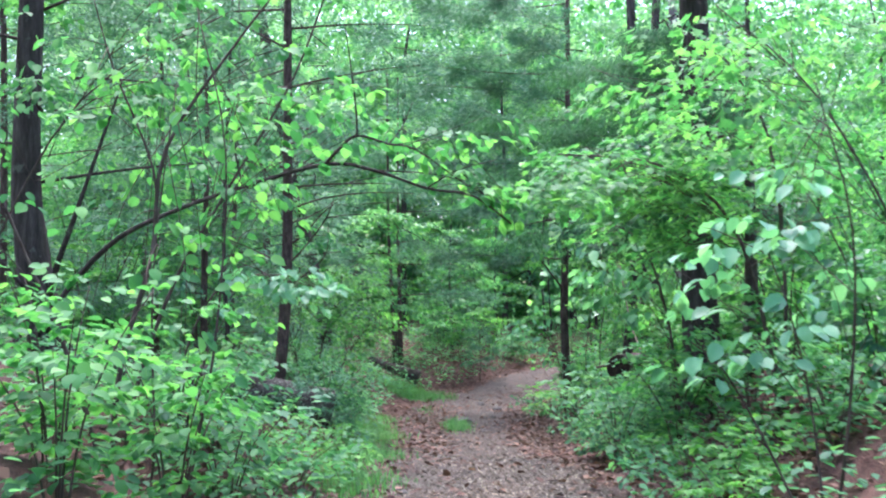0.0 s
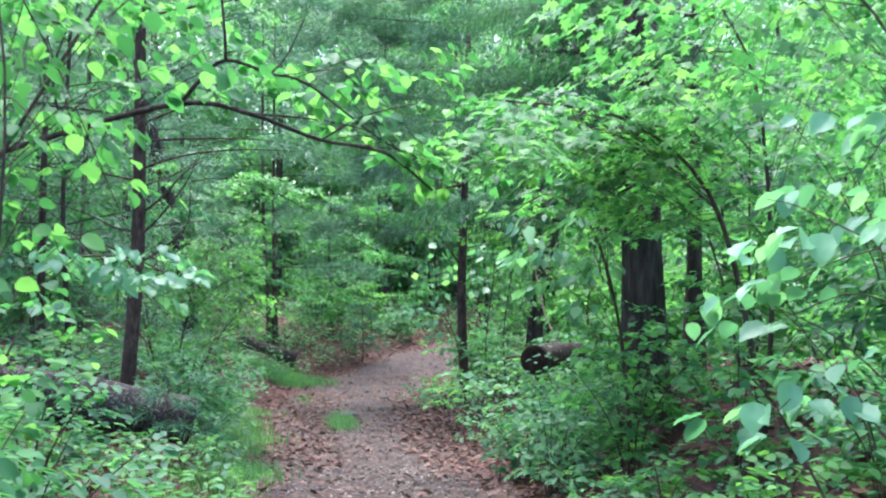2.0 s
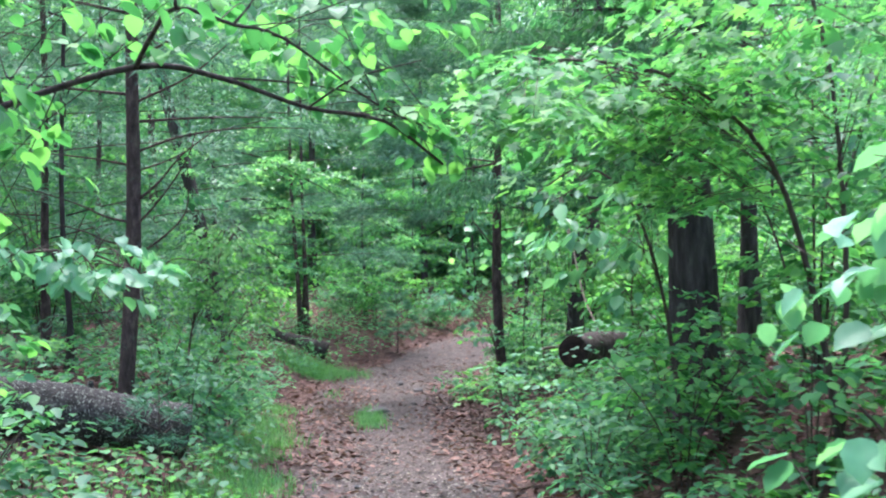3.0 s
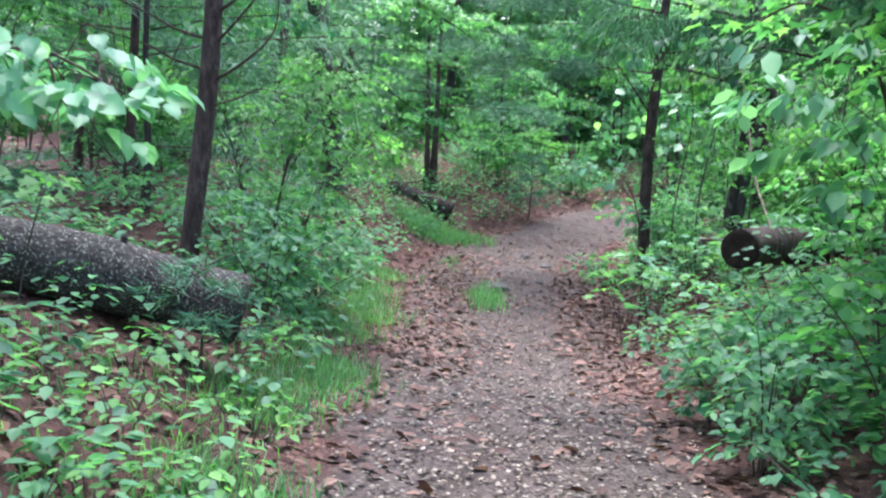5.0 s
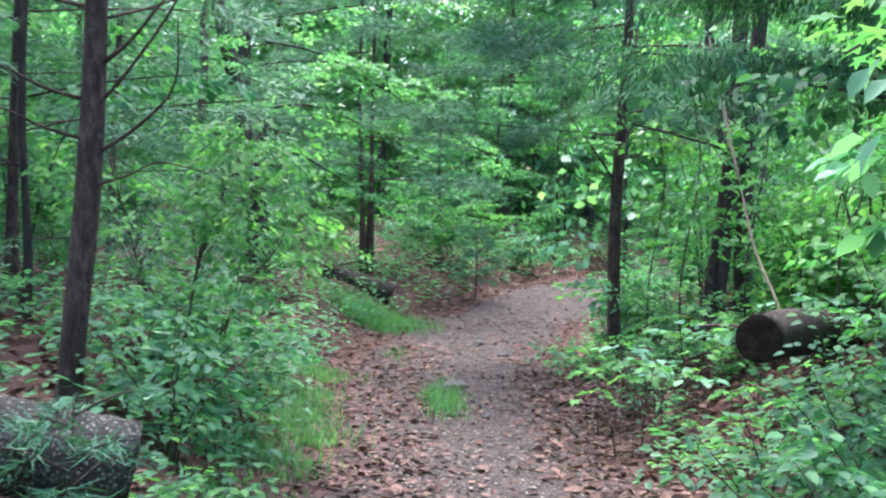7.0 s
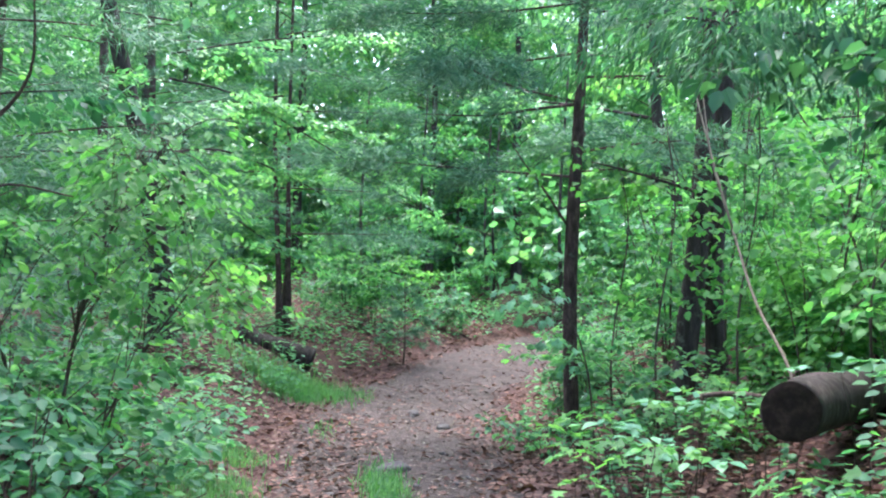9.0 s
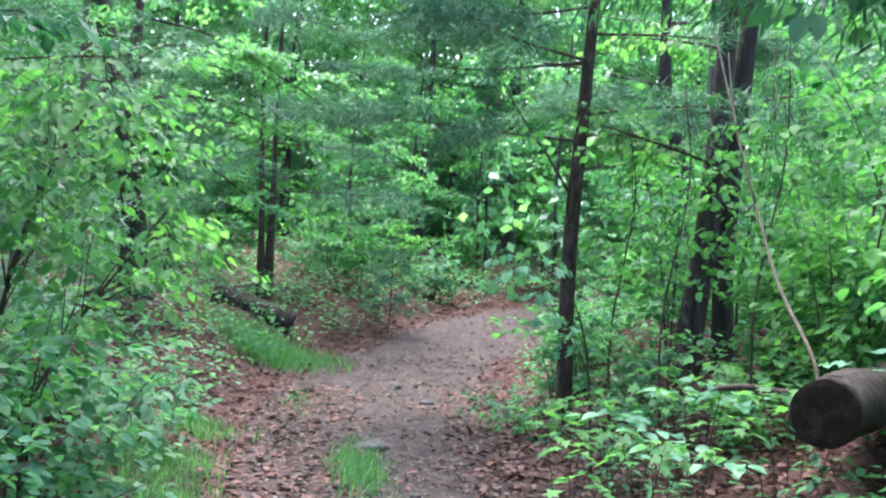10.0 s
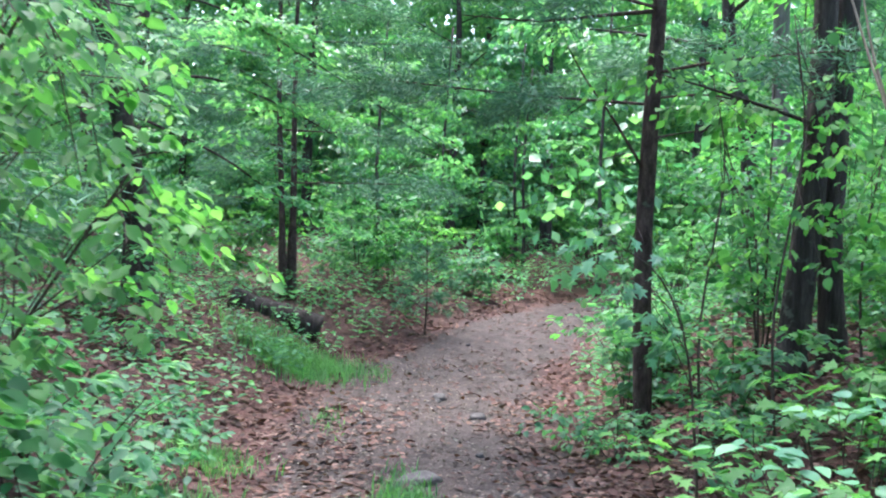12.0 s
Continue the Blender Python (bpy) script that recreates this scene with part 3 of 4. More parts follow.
# the pine behind the fallen log, with bare lower branches
g = lz(-1.79, 12.8)
bare = [([(-1.7, 12.8, 2.1), (-1.5, 12.7, 2.24), (-1.3, 12.6, 2.45), (-1.05, 12.5, 2.62)], 0.014), ([(-1.7, 12.8, 1.9), (-1.5, 12.65, 2.08), (-1.25, 12.5, 2.39), (-1.15, 12.45, 2.65)], 0.012),
        ([(-1.7, 12.8, 1.66), (-1.45, 12.7, 1.82), (-1.26, 12.6, 2.02), (-1.23, 12.5, 2.33)], 0.012), ([(-1.74, 12.8, 1.94), (-1.9, 12.65, 1.98), (-2.1, 12.5, 2.08), (-2.5, 12.3, 2.22)], 0.013),
        ([(-1.74, 12.8, 1.74), (-1.9, 12.6, 1.79), (-2.05, 12.4, 1.87), (-2.5, 12.2, 1.98)], 0.01), ([(-1.72, 12.8, 1.5), (-1.5, 12.72, 1.57), (-1.35, 12.7, 1.64), (-1.1, 12.6, 1.6)], 0.008),
        ([(-1.7, 12.8, 2.5), (-1.3, 12.7, 2.62), (-0.8, 12.5, 2.66), (-0.3, 12.2, 2.62)], 0.013), ([(-1.7, 12.85, 2.35), (-1.4, 13.1, 2.5), (-1.1, 13.3, 2.75)], 0.01),
        ([(-1.73, 12.8, 2.4), (-2.1, 12.7, 2.46), (-2.6, 12.5, 2.5)], 0.012), ([(-1.7, 12.8, 2.9), (-1.2, 12.6, 3.1), (-0.8, 12.4, 3.4)], 0.013)]
limbs = [(reach((-1.72, 12.8, 2.75 + 0.22 * q), q * 2.3 + 0.6, 1.6, 0.12), 0.014, 7, 0.7) for q in range(22)]
single_tree("white_pine", "slim dark pine with bare lower branches", (-1.79, 12.8, g), [[(-1.81, 12.8, g - 0.1), (-1.79, 12.8, g + 0.15), (-1.71, 12.8, 1.75), (-1.71, 12.8, 3.0), (-1.72, 12.8, 5.5), (-1.7, 12.8, 8.5)]],
            [(0.082, 0.03)], limbs, [], M_PINEBARK, M_PINE, 0.13, 120, 101, bare=bare, **NEEDLES)

# the straight dark tree on the right bank, with thin drooping branches
g = lz(2.06, 19.5)
bare = [([(2.03, 19.5, 2.95), (1.6, 19.3, 2.86), (1.08, 19.0, 2.74), (0.5, 18.6, 2.68)], 0.02), ([(2.0, 19.5, 1.75), (1.71, 19.3, 2.1), (1.45, 19.2, 2.4), (1.19, 19.0, 2.75)], 0.014),
        ([(2.05, 19.5, 2.0), (2.3, 19.4, 2.05), (2.79, 19.2, 2.12)], 0.01), ([(2.05, 19.5, 2.3), (2.4, 19.3, 2.32), (2.9, 19.1, 2.22)], 0.01)]
# upper limbs (q >= 7) are added overhead to shade the trail
limbs = [(reach((2.06, 19.5, 2.25 + 0.24 * q), q * 2.4 + 2.6 if q < 7 else 3.1 + 1.1 * math.sin(q * 2.4), 2.1 if q < 7 else 2.5, 0.06 - 0.03 * (q % 3), 0.5), 0.014, 13 if q < 7 else 16, 0.75) for q in range(19)]
single_tree("white_pine", "straight dark pine at the trail's edge", (2.06, 19.5, g), [[(2.08, 19.5, g - 0.1), (2.07, 19.5, g + 0.2), (2.02, 19.5, 1.3), (2.06, 19.5, 3.1), (2.1, 19.5, 5.5), (2.1, 19.5, 8.5)]],
            [(0.088, 0.03)], limbs, [], M_PINEBARK, M_PINE, 0.14, 210, 102, bare=bare, **NEEDLES)

# double dark trunk with flared foot
g = lz(3.15, 19.0)
limbs = [(reach((3.15, 19.0, 2.1 + 0.5 * q), q * 2.4 + 3.4, 1.5, 0.2), 0.018, 6, 0.6) for q in range(6)]
single_tree("double_tree", "large dark tree with two trunks grown together", (3.15, 19.0, g), [[(3.0, 19.0, g - 0.15), (3.02, 19.0, g + 0.3), (3.08, 19.0, 1.4), (3.14, 19.0, 2.9), (3.1, 19.0, 6), (3.0, 19, 9)],
            [(3.36, 19.1, g - 0.15), (3.34, 19.1, g + 0.3), (3.3, 19.1, 1.4), (3.34, 19.1, 2.9), (3.5, 19.1, 6), (3.7, 19.1, 9)]], [(0.125, 0.06), (0.115, 0.055)], limbs, [], M_BARK, M_YOUNG, 0.1, 26, 103, hang=(0.1, 1.2), rolls=0.6, thick=0.08)

# bent tree and pale trunk further back
g = lz(4.35, 23.9)
limbs = [(reach((4.0, 23.9, 3.0 + 0.4 * q), q * 2.4, 2.4, 0.2), 0.03, 12, 0.8) for q in range(12)]
single_tree("bent_tree", "dark tree with a kinked trunk", (4.35, 23.9, g), [[(4.36, 23.9, g - 0.1), (4.35, 23.9, g + 0.4), (4.3, 23.9, 2.3), (4.08, 23.9, 3.1), (3.97, 23.9, 3.9), (3.8, 23.9, 7)]], [(0.14, 0.05)], limbs, [], M_BARK, M_FAR, 0.125, 30, 104, hang=(0.1, 1.2), rolls=0.6, thick=0.08)
g = lz(5.15, 25)
single_tree("grey_tree", "tall tree with smooth pale grey bark", (5.15, 25, g), [[(5.16, 25, g - 0.1), (5.15, 25, g + 0.3), (5.1, 25, 2), (5.0, 25, 4), (4.95, 25, 9)]], [(0.17, 0.08)],
            [(reach((5.0, 25, 3.8 + 0.5 * q), q * 2.4, 2.4, 0.2), 0.03, 10, 0.8) for q in range(10)], [], M_GREYBARK, M_BEECH, 0.12, 30, 105, hang=(0.1, 1.2), rolls=0.6, thick=0.08)

# twin stems and thin saplings at the back
g = lz(-1.1, 26.9)
limbs = [(reach((-1.15, 26.9, 1.5 + 0.24 * q), q * 2.4 + 3.4, 2.2, 0.02), 0.014, 12, 0.7) for q in range(26)]
single_tree("twin_pine", "two thin dark pine stems side by side", (-1.1, 26.9, g), [[(-1.08, 26.9, g - 0.1), (-1.16, 26.9, 1.6), (-1.26, 26.9, 3.4), (-1.3, 26.9, 7)], [(-0.98, 26.95, g - 0.1), (-1.0, 26.95, 1.6), (-1.04, 26.95, 3.3), (-1.05, 26.95, 7)]],
            [(0.055, 0.02), (0.055, 0.02)], limbs, [], M_PINEBARK, M_PINE, 0.15, 130, 106, **NEEDLES)
for q, (x, y, top, r) in enumerate([(2.75, 32.0, 4.6, 0.045), (2.95, 32.3, 4.2, 0.04), (3.9, 30.0, 5.0, 0.05), (0.2, 29.5, 4.5, 0.045), (-2.76, 14.9, 5.5, 0.042), (1.5, 33, 5, 0.05)]):
    g = lz(x, y)
    limbs = [(reach((x, y, 1.6 + (top - 1.6) * w / 8), w * 2.4 + q, 1.1, 0.25), 0.01, 7, 0.6) for w in range(8)]
    single_tree("thin_sapling", "thin dark sapling stem with sparse leaves", (x, y, g), [[(x, y, g - 0.1), (x + 0.03, y, 1.0), (x - 0.04, y, 2.4), (x + 0.05, y, top)]], [(r, r * 0.35)], limbs, [], M_BARK, M_MAPLE if q % 2 else M_BEECH, 0.1, 20, 110 + q, hang=(0.1, 1.2), rolls=0.6)

# the stout tree on the left whose bright layered boughs cross the back of the view
g = lz(-2.3, 22.8)
limbs = [([(-2.3, 22.8, 3.5), (-1.6, 23.3, 3.42), (-0.6, 23.8, 2.95), (0.3, 24.2, 2.45), (1.1, 24.4, 2.0)], 0.016, 34, 0.55),
         ([(-2.3, 22.8, 3.2), (-1.8, 23.2, 3.3), (-1.0, 23.6, 3.3), (0.0, 24.0, 3.0)], 0.013, 20, 0.5), ([(-2.3, 22.8, 2.6), (-1.7, 23.3, 2.7), (-0.9, 23.8, 2.45), (-0.2, 24.1, 2.1)], 0.02, 14, 0.45),
         ([(-2.3, 22.8, 2.2), (-1.6, 23.2, 1.9), (-0.9, 23.6, 1.45), (-0.3, 24.0, 1.15)], 0.016, 16, 0.45), ([(-2.3, 22.8, 1.7), (-2.5, 22.3, 1.9), (-3.0, 21.8, 1.8)], 0.016, 12, 0.5)]
# high crown limbs, not seen themselves, added to keep light off the trail
limbs += [(reach((-2.3, 22.8, 3.8 + 0.4 * q), q * 2.4, 2.6, 0.2), 0.014, 12, 0.8) for q in range(8)]
single_tree("layered_tree", "stout dark trunk with bright layered boughs", (-2.3, 22.8, g), [[(-2.28, 22.8, g - 0.1), (-2.3, 22.8, g + 0.3), (-2.34, 22.8, 1.2), (-2.6, 22.8, 2.6), (-3.2, 22.9, 5.0), (-3.7, 23.0, 8.0)]],
            [(0.19, 0.06)], limbs, [((-2.1, 22.2, 2.6), (0.8, 0.4, 1.1), 46, 0.55)], M_BARK, M_FAR, 0.085, 36, 130, hang=(0.0, 0.8), rolls=0.4, thick=0.04)

# the dark trunk on the right bank early on the walk
g = lz(2.66, 11.7)
limbs = [(reach((2.6, 11.7, 1.9 + 0.3 * q), q * 2.4 + 2.8, 1.3, 0.2), 0.016, 8, 0.55) for q in range(7)]
single_tree("dark_tree", "broad dark trunk behind leafy branches", (2.66, 11.7, g), [[(2.62, 11.75, g - 0.1), (2.61, 11.75, g + 0.25), (2.58, 11.75, 1.5), (2.54, 11.75, 2.8), (2.55, 11.75, 5), (2.5, 11.7, 8)]], [(0.235, 0.11)], limbs, [], M_BARK, M_BEECH, 0.078, 26, 107, "mid", hang=(0.1, 1.1), rolls=0.55, thick=0.07)

# the leaning trunk at the start, at the left
g = lz(-3.4, 10.0)
limbs = [(reach((-3.45, 10.0, 2.5 + 0.3 * q), q * 2.4, 1.8, 0.15), 0.016, 9, 0.7) for q in range(11)]
bare = [([(-3.35, 9.9, 1.2), (-3.1, 9.3, 1.65), (-2.85, 9.1, 2.2), (-2.6, 9.0, 2.84), (-2.45, 8.9, 3.2)], 0.035), ([(-3.3, 10, 1.3), (-3.7, 9.4, 2.0), (-4.0, 9.2, 3.0)], 0.025)]
single_tree("leaning_tree", "old dark trunk with stems leaning from its foot", (-3.4, 10.0, g), [[(-3.35, 10, g - 0.1), (-3.38, 10, g + 0.3), (-3.52, 10, 1.9), (-3.58, 10, 3.0), (-3.5, 10, 7)]], [(0.2, 0.08)], limbs, [], M_BARK, M_MAPLE, 0.1, 26, 108, "mid", bare=bare, hang=(0.1, 1.1), rolls=0.55)

# hemlock whose dark sprays hang over the trail
g = lz(3.4, 12.9)
limbs = []
for q in range(9):
    z = 2.3 + 0.22 * q
    limbs.append((reach((3.4, 12.9, z), math.pi + 0.42 * math.sin(q * 1.9) + 0.2, (2.7 if q % 3 == 0 else 1.9 + 0.4 * (q % 2)), -0.05 - 0.02 * (q % 3)), 0.014, 42, 0.6))
    if q % 3 == 0:
        limbs.append((reach((3.4, 12.9, z + 0.1), q * 1.2 - 1.0, 1.2, 0.0), 0.012, 7, 0.5))
for q in range(9):
    limbs.append((reach((3.4, 12.9, 2.7 + 0.27 * q), math.pi + 1.0 * math.sin(q * 2.4 + 0.7), 2.0, -0.08), 0.012, 44, 0.6))
single_tree("hemlock", "hemlock with dark drooping needle sprays", (3.4, 12.9, g), [[(3.4, 12.9, g - 0.1), (3.4, 12.9, 2), (3.4, 12.9, 3.5), (3.4, 12.9, 5.2)]], [(0.09, 0.02)], limbs, [], M_BARK, M_HEMLOCK, 0.055, 110, 109, blade="twiglet", hang=(0.2, 1.2), thick=0.05, rolls=0.5, flat=0.5, fan=(0.4, 1.2))

# leaning dead pole by the sawn log
pole = thing("leaning_pole", "bare tan dead sapling leaning behind the sawn log", "branch", (2.66, 15.5, 0.45))
o = np.array(pole.location)
part("pole", mesh_of("pole", *tube(np.array([(2.66, 15.5, 0.4), (2.65, 15.55, 0.78), (2.56, 15.95, 1.2), (2.54, 16.4, 1.7), (2.5, 16.8, 2.25), (2.38, 17.1, 3.0)]) - o, np.linspace(0.013, 0.006, 6), 10, 0.08, 8), M_TAN), pole)
part("twig", mesh_of("twig", *tube(np.array([(2.54, 16.4, 1.7), (2.44, 16.6, 2.2), (2.42, 16.8, 2.7)]) - o, [0.01, 0.008, 0.004], 6), M_TAN), pole)

# ---- shrubs that lean over the trail; their near leaves are single parts ----


def leaf_master(name, mat, blade):
    """One leaf as its own mesh, rippled, with a short stalk; length 1."""
    tv, tf = BLADE[blade]
    bm = bmesh.new()
    vs = [bm.verts.new(v) for v in tv]
    for f in tf:
        bm.faces.new([vs[i] for i in f])
    bmesh.ops.subdivide_edges(bm, edges=bm.edges[:], cuts=1, use_grid_fill=True, smooth=0.3)
    for v in bm.verts:
        v.co.z += 0.025 * math.sin(v.co.y * 16) * min(1, abs(v.co.x) * 4)
    for f in bm.faces:
        f.smooth = True
    me = bpy.data.meshes.new(name)
    bm.to_mesh(me)
    bm.free()
    me.materials.append(mat)
    return me


def single_leaves(owners, me, frames, limit=150):
    pos, d, s, n, size = frames
    for i in range(min(limit, len(pos))):
        ob = part("leaf", me, owners[i])
        m = Matrix.Identity(4)
        for r in range(3):
            m[r][0], m[r][1], m[r][2], m[r][3] = s[i][r] * size[i], d[i][r] * size[i], n[i][r] * size[i], pos[i][r]
        ob.matrix_basis = m


def leafy_shrub(name, label, base, stems, twigs, mat, leaf, per_twig, seed, blade="broad", singles=150, bark=None, category="shrub", **kw):
    """stems: (line, radius); twigs: (line, spray length) in world points; each twig bears sprays of leaves."""
    root = thing(name, label, category, base)
    o = np.array(base, float)
    r = np.random.default_rng(seed)
    bark = bark or M_STEM
    for q, (line, rad) in enumerate(stems):
        part("stem", mesh_of("stem", *tube(np.array(line, float) - o, np.linspace(rad, max(0.003, rad * 0.3), len(line)), 9, 0.06, seed + q), bark), root)
    S, A, P, L, owners = [], [], [], [], []
    for q, (line, ln) in enumerate(twigs):
        line = np.array(line, float) - o
        twig = part("twig", mesh_of("twig", *tube(line, np.linspace(0.0032, 0.0014, len(line)), 5, 0, seed + q), bark), root)
        k = max(1, int(np.linalg.norm(line[-1] - line[0]) / 0.3))
        for u in np.linspace(0.35, 0.85, k):
            S.append(along(line, u)), A.append(bearing(line) + r.normal(0, 0.5)), P.append(r.normal(-0.05, 0.15)), L.append(ln * r.uniform(0.8, 1.1))
            owners += [twig] * per_twig
    fr = spray_frames(np.array(S), A, P, L, per_twig, leaf, r, **kw)
    order = r.permutation(len(owners))
    fr, owners = [w[order] for w in fr], [owners[i] for i in order]
    single_leaves(owners, leaf_master(name + "_leaf", mat, blade), fr, singles)
    if len(owners) > singles:
        part("foliage", mesh_of("foliage", *place_blades(*[w[singles:] for w in fr], blade), mat), root)
    return root


def fan_twigs(start, toward, n, seed, spread=0.5, rise=0.3):
    """Twigs from points of a stem to a region: (centre, half size)."""
    r = np.random.default_rng(seed)
    out = []
    c, h = np.array(toward[0], float), np.array(toward[1], float)
    st = np.array(start, float)
    for _ in range(n):
        end = c + r.uniform(-1, 1, 3) * h
        beg = along(st, r.uniform(0.35, 1.0))
        mid = (beg + end) / 2 + np.array([0, 0, rise * 0.2]) + r.normal(0, 0.04, 3)
        out.append([beg, mid, end])
    return out


# hazel on the right at the start, broad pale-backed leaves
g = lz(1.9, 6.0)
stems = [([(1.95, 6.0, g - 0.05), (1.85, 5.9, 0.9), (1.7, 5.75, 1.4), (1.55, 5.6, 1.7)], 0.008), ([(2.0, 6.05, g - 0.05), (2.05, 5.9, 1.0), (2.0, 5.7, 1.8), (1.8, 5.6, 2.5)], 0.011), ([(1.9, 6.1, g - 0.05), (1.7, 6.2, 0.7), (1.45, 6.1, 1.1), (1.2, 5.7, 1.25)], 0.008)]
tw = [(l, 0.34) for l in fan_twigs(stems[0][0], ((1.4, 5.8, 1.62), (0.27, 0.4, 0.2)), 6, 1) + fan_twigs(stems[1][0], ((1.8, 5.8, 1.6), (0.35, 0.5, 0.4)), 8, 2) + fan_twigs(stems[2][0], ((1.4, 5.6, 1.15), (0.2, 0.2, 0.1)), 3, 3)]
leafy_shrub("hazel_shrub", "hazel shrub with broad pale green leaves", (1.95, 6.0, g), stems, tw, M_HAZEL, 0.095, 6, 201, singles=170, hang=(0.2, 1.1), rolls=0.4)

# the broad-leaved branch that hangs in from the left
g = lz(-1.9, 8.3)
stems = [([(-2.0, 8.5, g - 0.05), (-1.9, 8.5, 1.0), (-1.65, 8.55, 1.55), (-1.2, 8.6, 1.66), (-0.9, 8.6, 1.55)], 0.012)]
tw = [(l, 0.26) for l in fan_twigs(stems[0][0][2:], ((-1.05, 8.6, 1.43), (0.2, 0.25, 0.2)), 19, 4)] + [(l, 0.28) for l in fan_twigs(stems[0][0], ((-1.4, 8.6, 1.72), (0.25, 0.3, 0.15)), 8, 5)]
leafy_shrub("hazel_shrub", "leafy branch with large rounded green leaves", (-2.0, 8.5, g), stems, tw, M_HAZEL, 0.08, 8, 202, singles=220, hang=(0.2, 0.9), rolls=0.45)

# long-leaved sapling on the right
g = lz(2.1, 10.2)
stems = [([(2.1, 10.3, g - 0.05), (2.0, 10.3, 1.2), (1.8, 10.3, 1.9), (1.5, 10.3, 2.15), (1.2, 10.3, 2.0)], 0.014)]
tw = [(l, 0.3) for l in fan_twigs(stems[0][0], ((1.25, 10.25, 1.88), (0.12, 0.15, 0.1)), 4, 6) + fan_twigs(stems[0][0], ((1.7, 10.2, 2.1), (0.3, 0.3, 0.25)), 6, 7)]
leafy_shrub("chestnut_sapling", "sapling with long pointed glossy leaves", (2.1, 10.3, g), stems, tw, M_HAZEL, 0.12, 8, 203, blade="mid", singles=70, hang=(0.3, 1.2), rolls=0.4)

# layered maple over the right edge
g = lz(2.6, 9.4)
stems = [([(2.7, 9.4, g - 0.05), (2.6, 9.4, 1.2), (2.3, 9.3, 2.1), (1.7, 9.2, 2.55), (0.9, 9.1, 2.62)], 0.022), ([(2.72, 9.45, g - 0.05), (2.75, 9.4, 1.6), (2.6, 9.3, 2.8), (2.2, 9.1, 3.4)], 0.02)]
tw = [(l, 0.42) for l in fan_twigs(stems[0][0], ((1.35, 9.2, 2.5), (0.65, 0.45, 0.22)), 22, 8) + fan_twigs(stems[0][0], ((1.6, 9.3, 2.15), (0.65, 0.5, 0.3)), 22, 9) + fan_twigs(stems[0][0][2:], ((0.75, 8.0, 2.12), (0.22, 0.3, 0.08)), 6, 19) + fan_twigs(stems[1][0], ((2.1, 8.8, 2.95), (0.8, 0.7, 0.4)), 22, 10) + fan_twigs(stems[1][0], ((1.95, 10.1, 2.2), (0.6, 0.4, 0.35)), 24, 18)]
leafy_shrub("maple_sapling", "young maple with layered bright leaves over the trail", (2.7, 9.4, g), stems, tw, M_MAPLE, 0.08, 13, 204, blade="maple", singles=120, hang=(0.0, 0.6), rolls=0.3)

# the arching tree across the trail from the left
g = lz(-3.2, 9.0)
arch = [(-3.25, 9.0, g - 0.05), (-2.95, 8.85, 1.4), (-2.5, 8.72, 1.88), (-2.06, 8.6, 2.1), (-1.46, 8.5, 2.3), (-0.84, 8.3, 2.44), (-0.5, 8.4, 2.41), (-0.12, 8.6, 2.3), (0.23, 8.7, 2.25), (0.52, 8.9, 2.06)]
fork = [(-0.84, 8.3, 2.44), (-0.7, 7.9, 2.5), (-0.56, 7.6, 2.54), (-0.36, 7.7, 2.5), (-0.18, 8.0, 2.5), (0.22, 8.6, 2.3), (0.6, 9.0, 2.2)]
stems = [(arch, 0.023), (fork, 0.012), ([(-0.56, 7.6, 2.54), (-0.56, 7.5, 2.66), (-0.58, 7.4, 2.9), (-0.62, 7.3, 3.2)], 0.008), ([(-0.36, 7.7, 2.5), (-0.28, 7.7, 2.6), (-0.2, 7.7, 2.78)], 0.006),
         ([(-0.12, 8.6, 2.3), (0.1, 8.5, 2.42), (0.4, 8.5, 2.5)], 0.006), ([(-0.5, 8.4, 2.41), (-0.1, 8.7, 2.42), (0.3, 8.9, 2.36)], 0.006), ([(-1.46, 8.5, 2.3), (-1.5, 8.4, 2.6), (-1.35, 8.3, 2.95)], 0.008)]
tw = [(l, 0.32) for l in fan_twigs(arch[6:], ((0.62, 8.95, 2.2), (0.22, 0.25, 0.1)), 9, 11) + fan_twigs(fork, ((0.1, 8.4, 2.62), (0.6, 0.5, 0.15)), 8, 12) + fan_twigs(arch[3:6], ((-1.0, 8.2, 2.85), (0.7, 0.5, 0.3)), 6, 13) + fan_twigs(arch[2:6], ((-1.9, 8.6, 1.75), (0.4, 0.4, 0.15)), 4, 14)]
leafy_shrub("arching_tree", "thin dark tree arching over the trail", (-3.25, 9.0, g), stems, tw, M_MAPLE, 0.085, 8, 205, blade="broad", singles=120, bark=M_BARK, category="tree", hang=(0.1, 1.0), rolls=0.45)

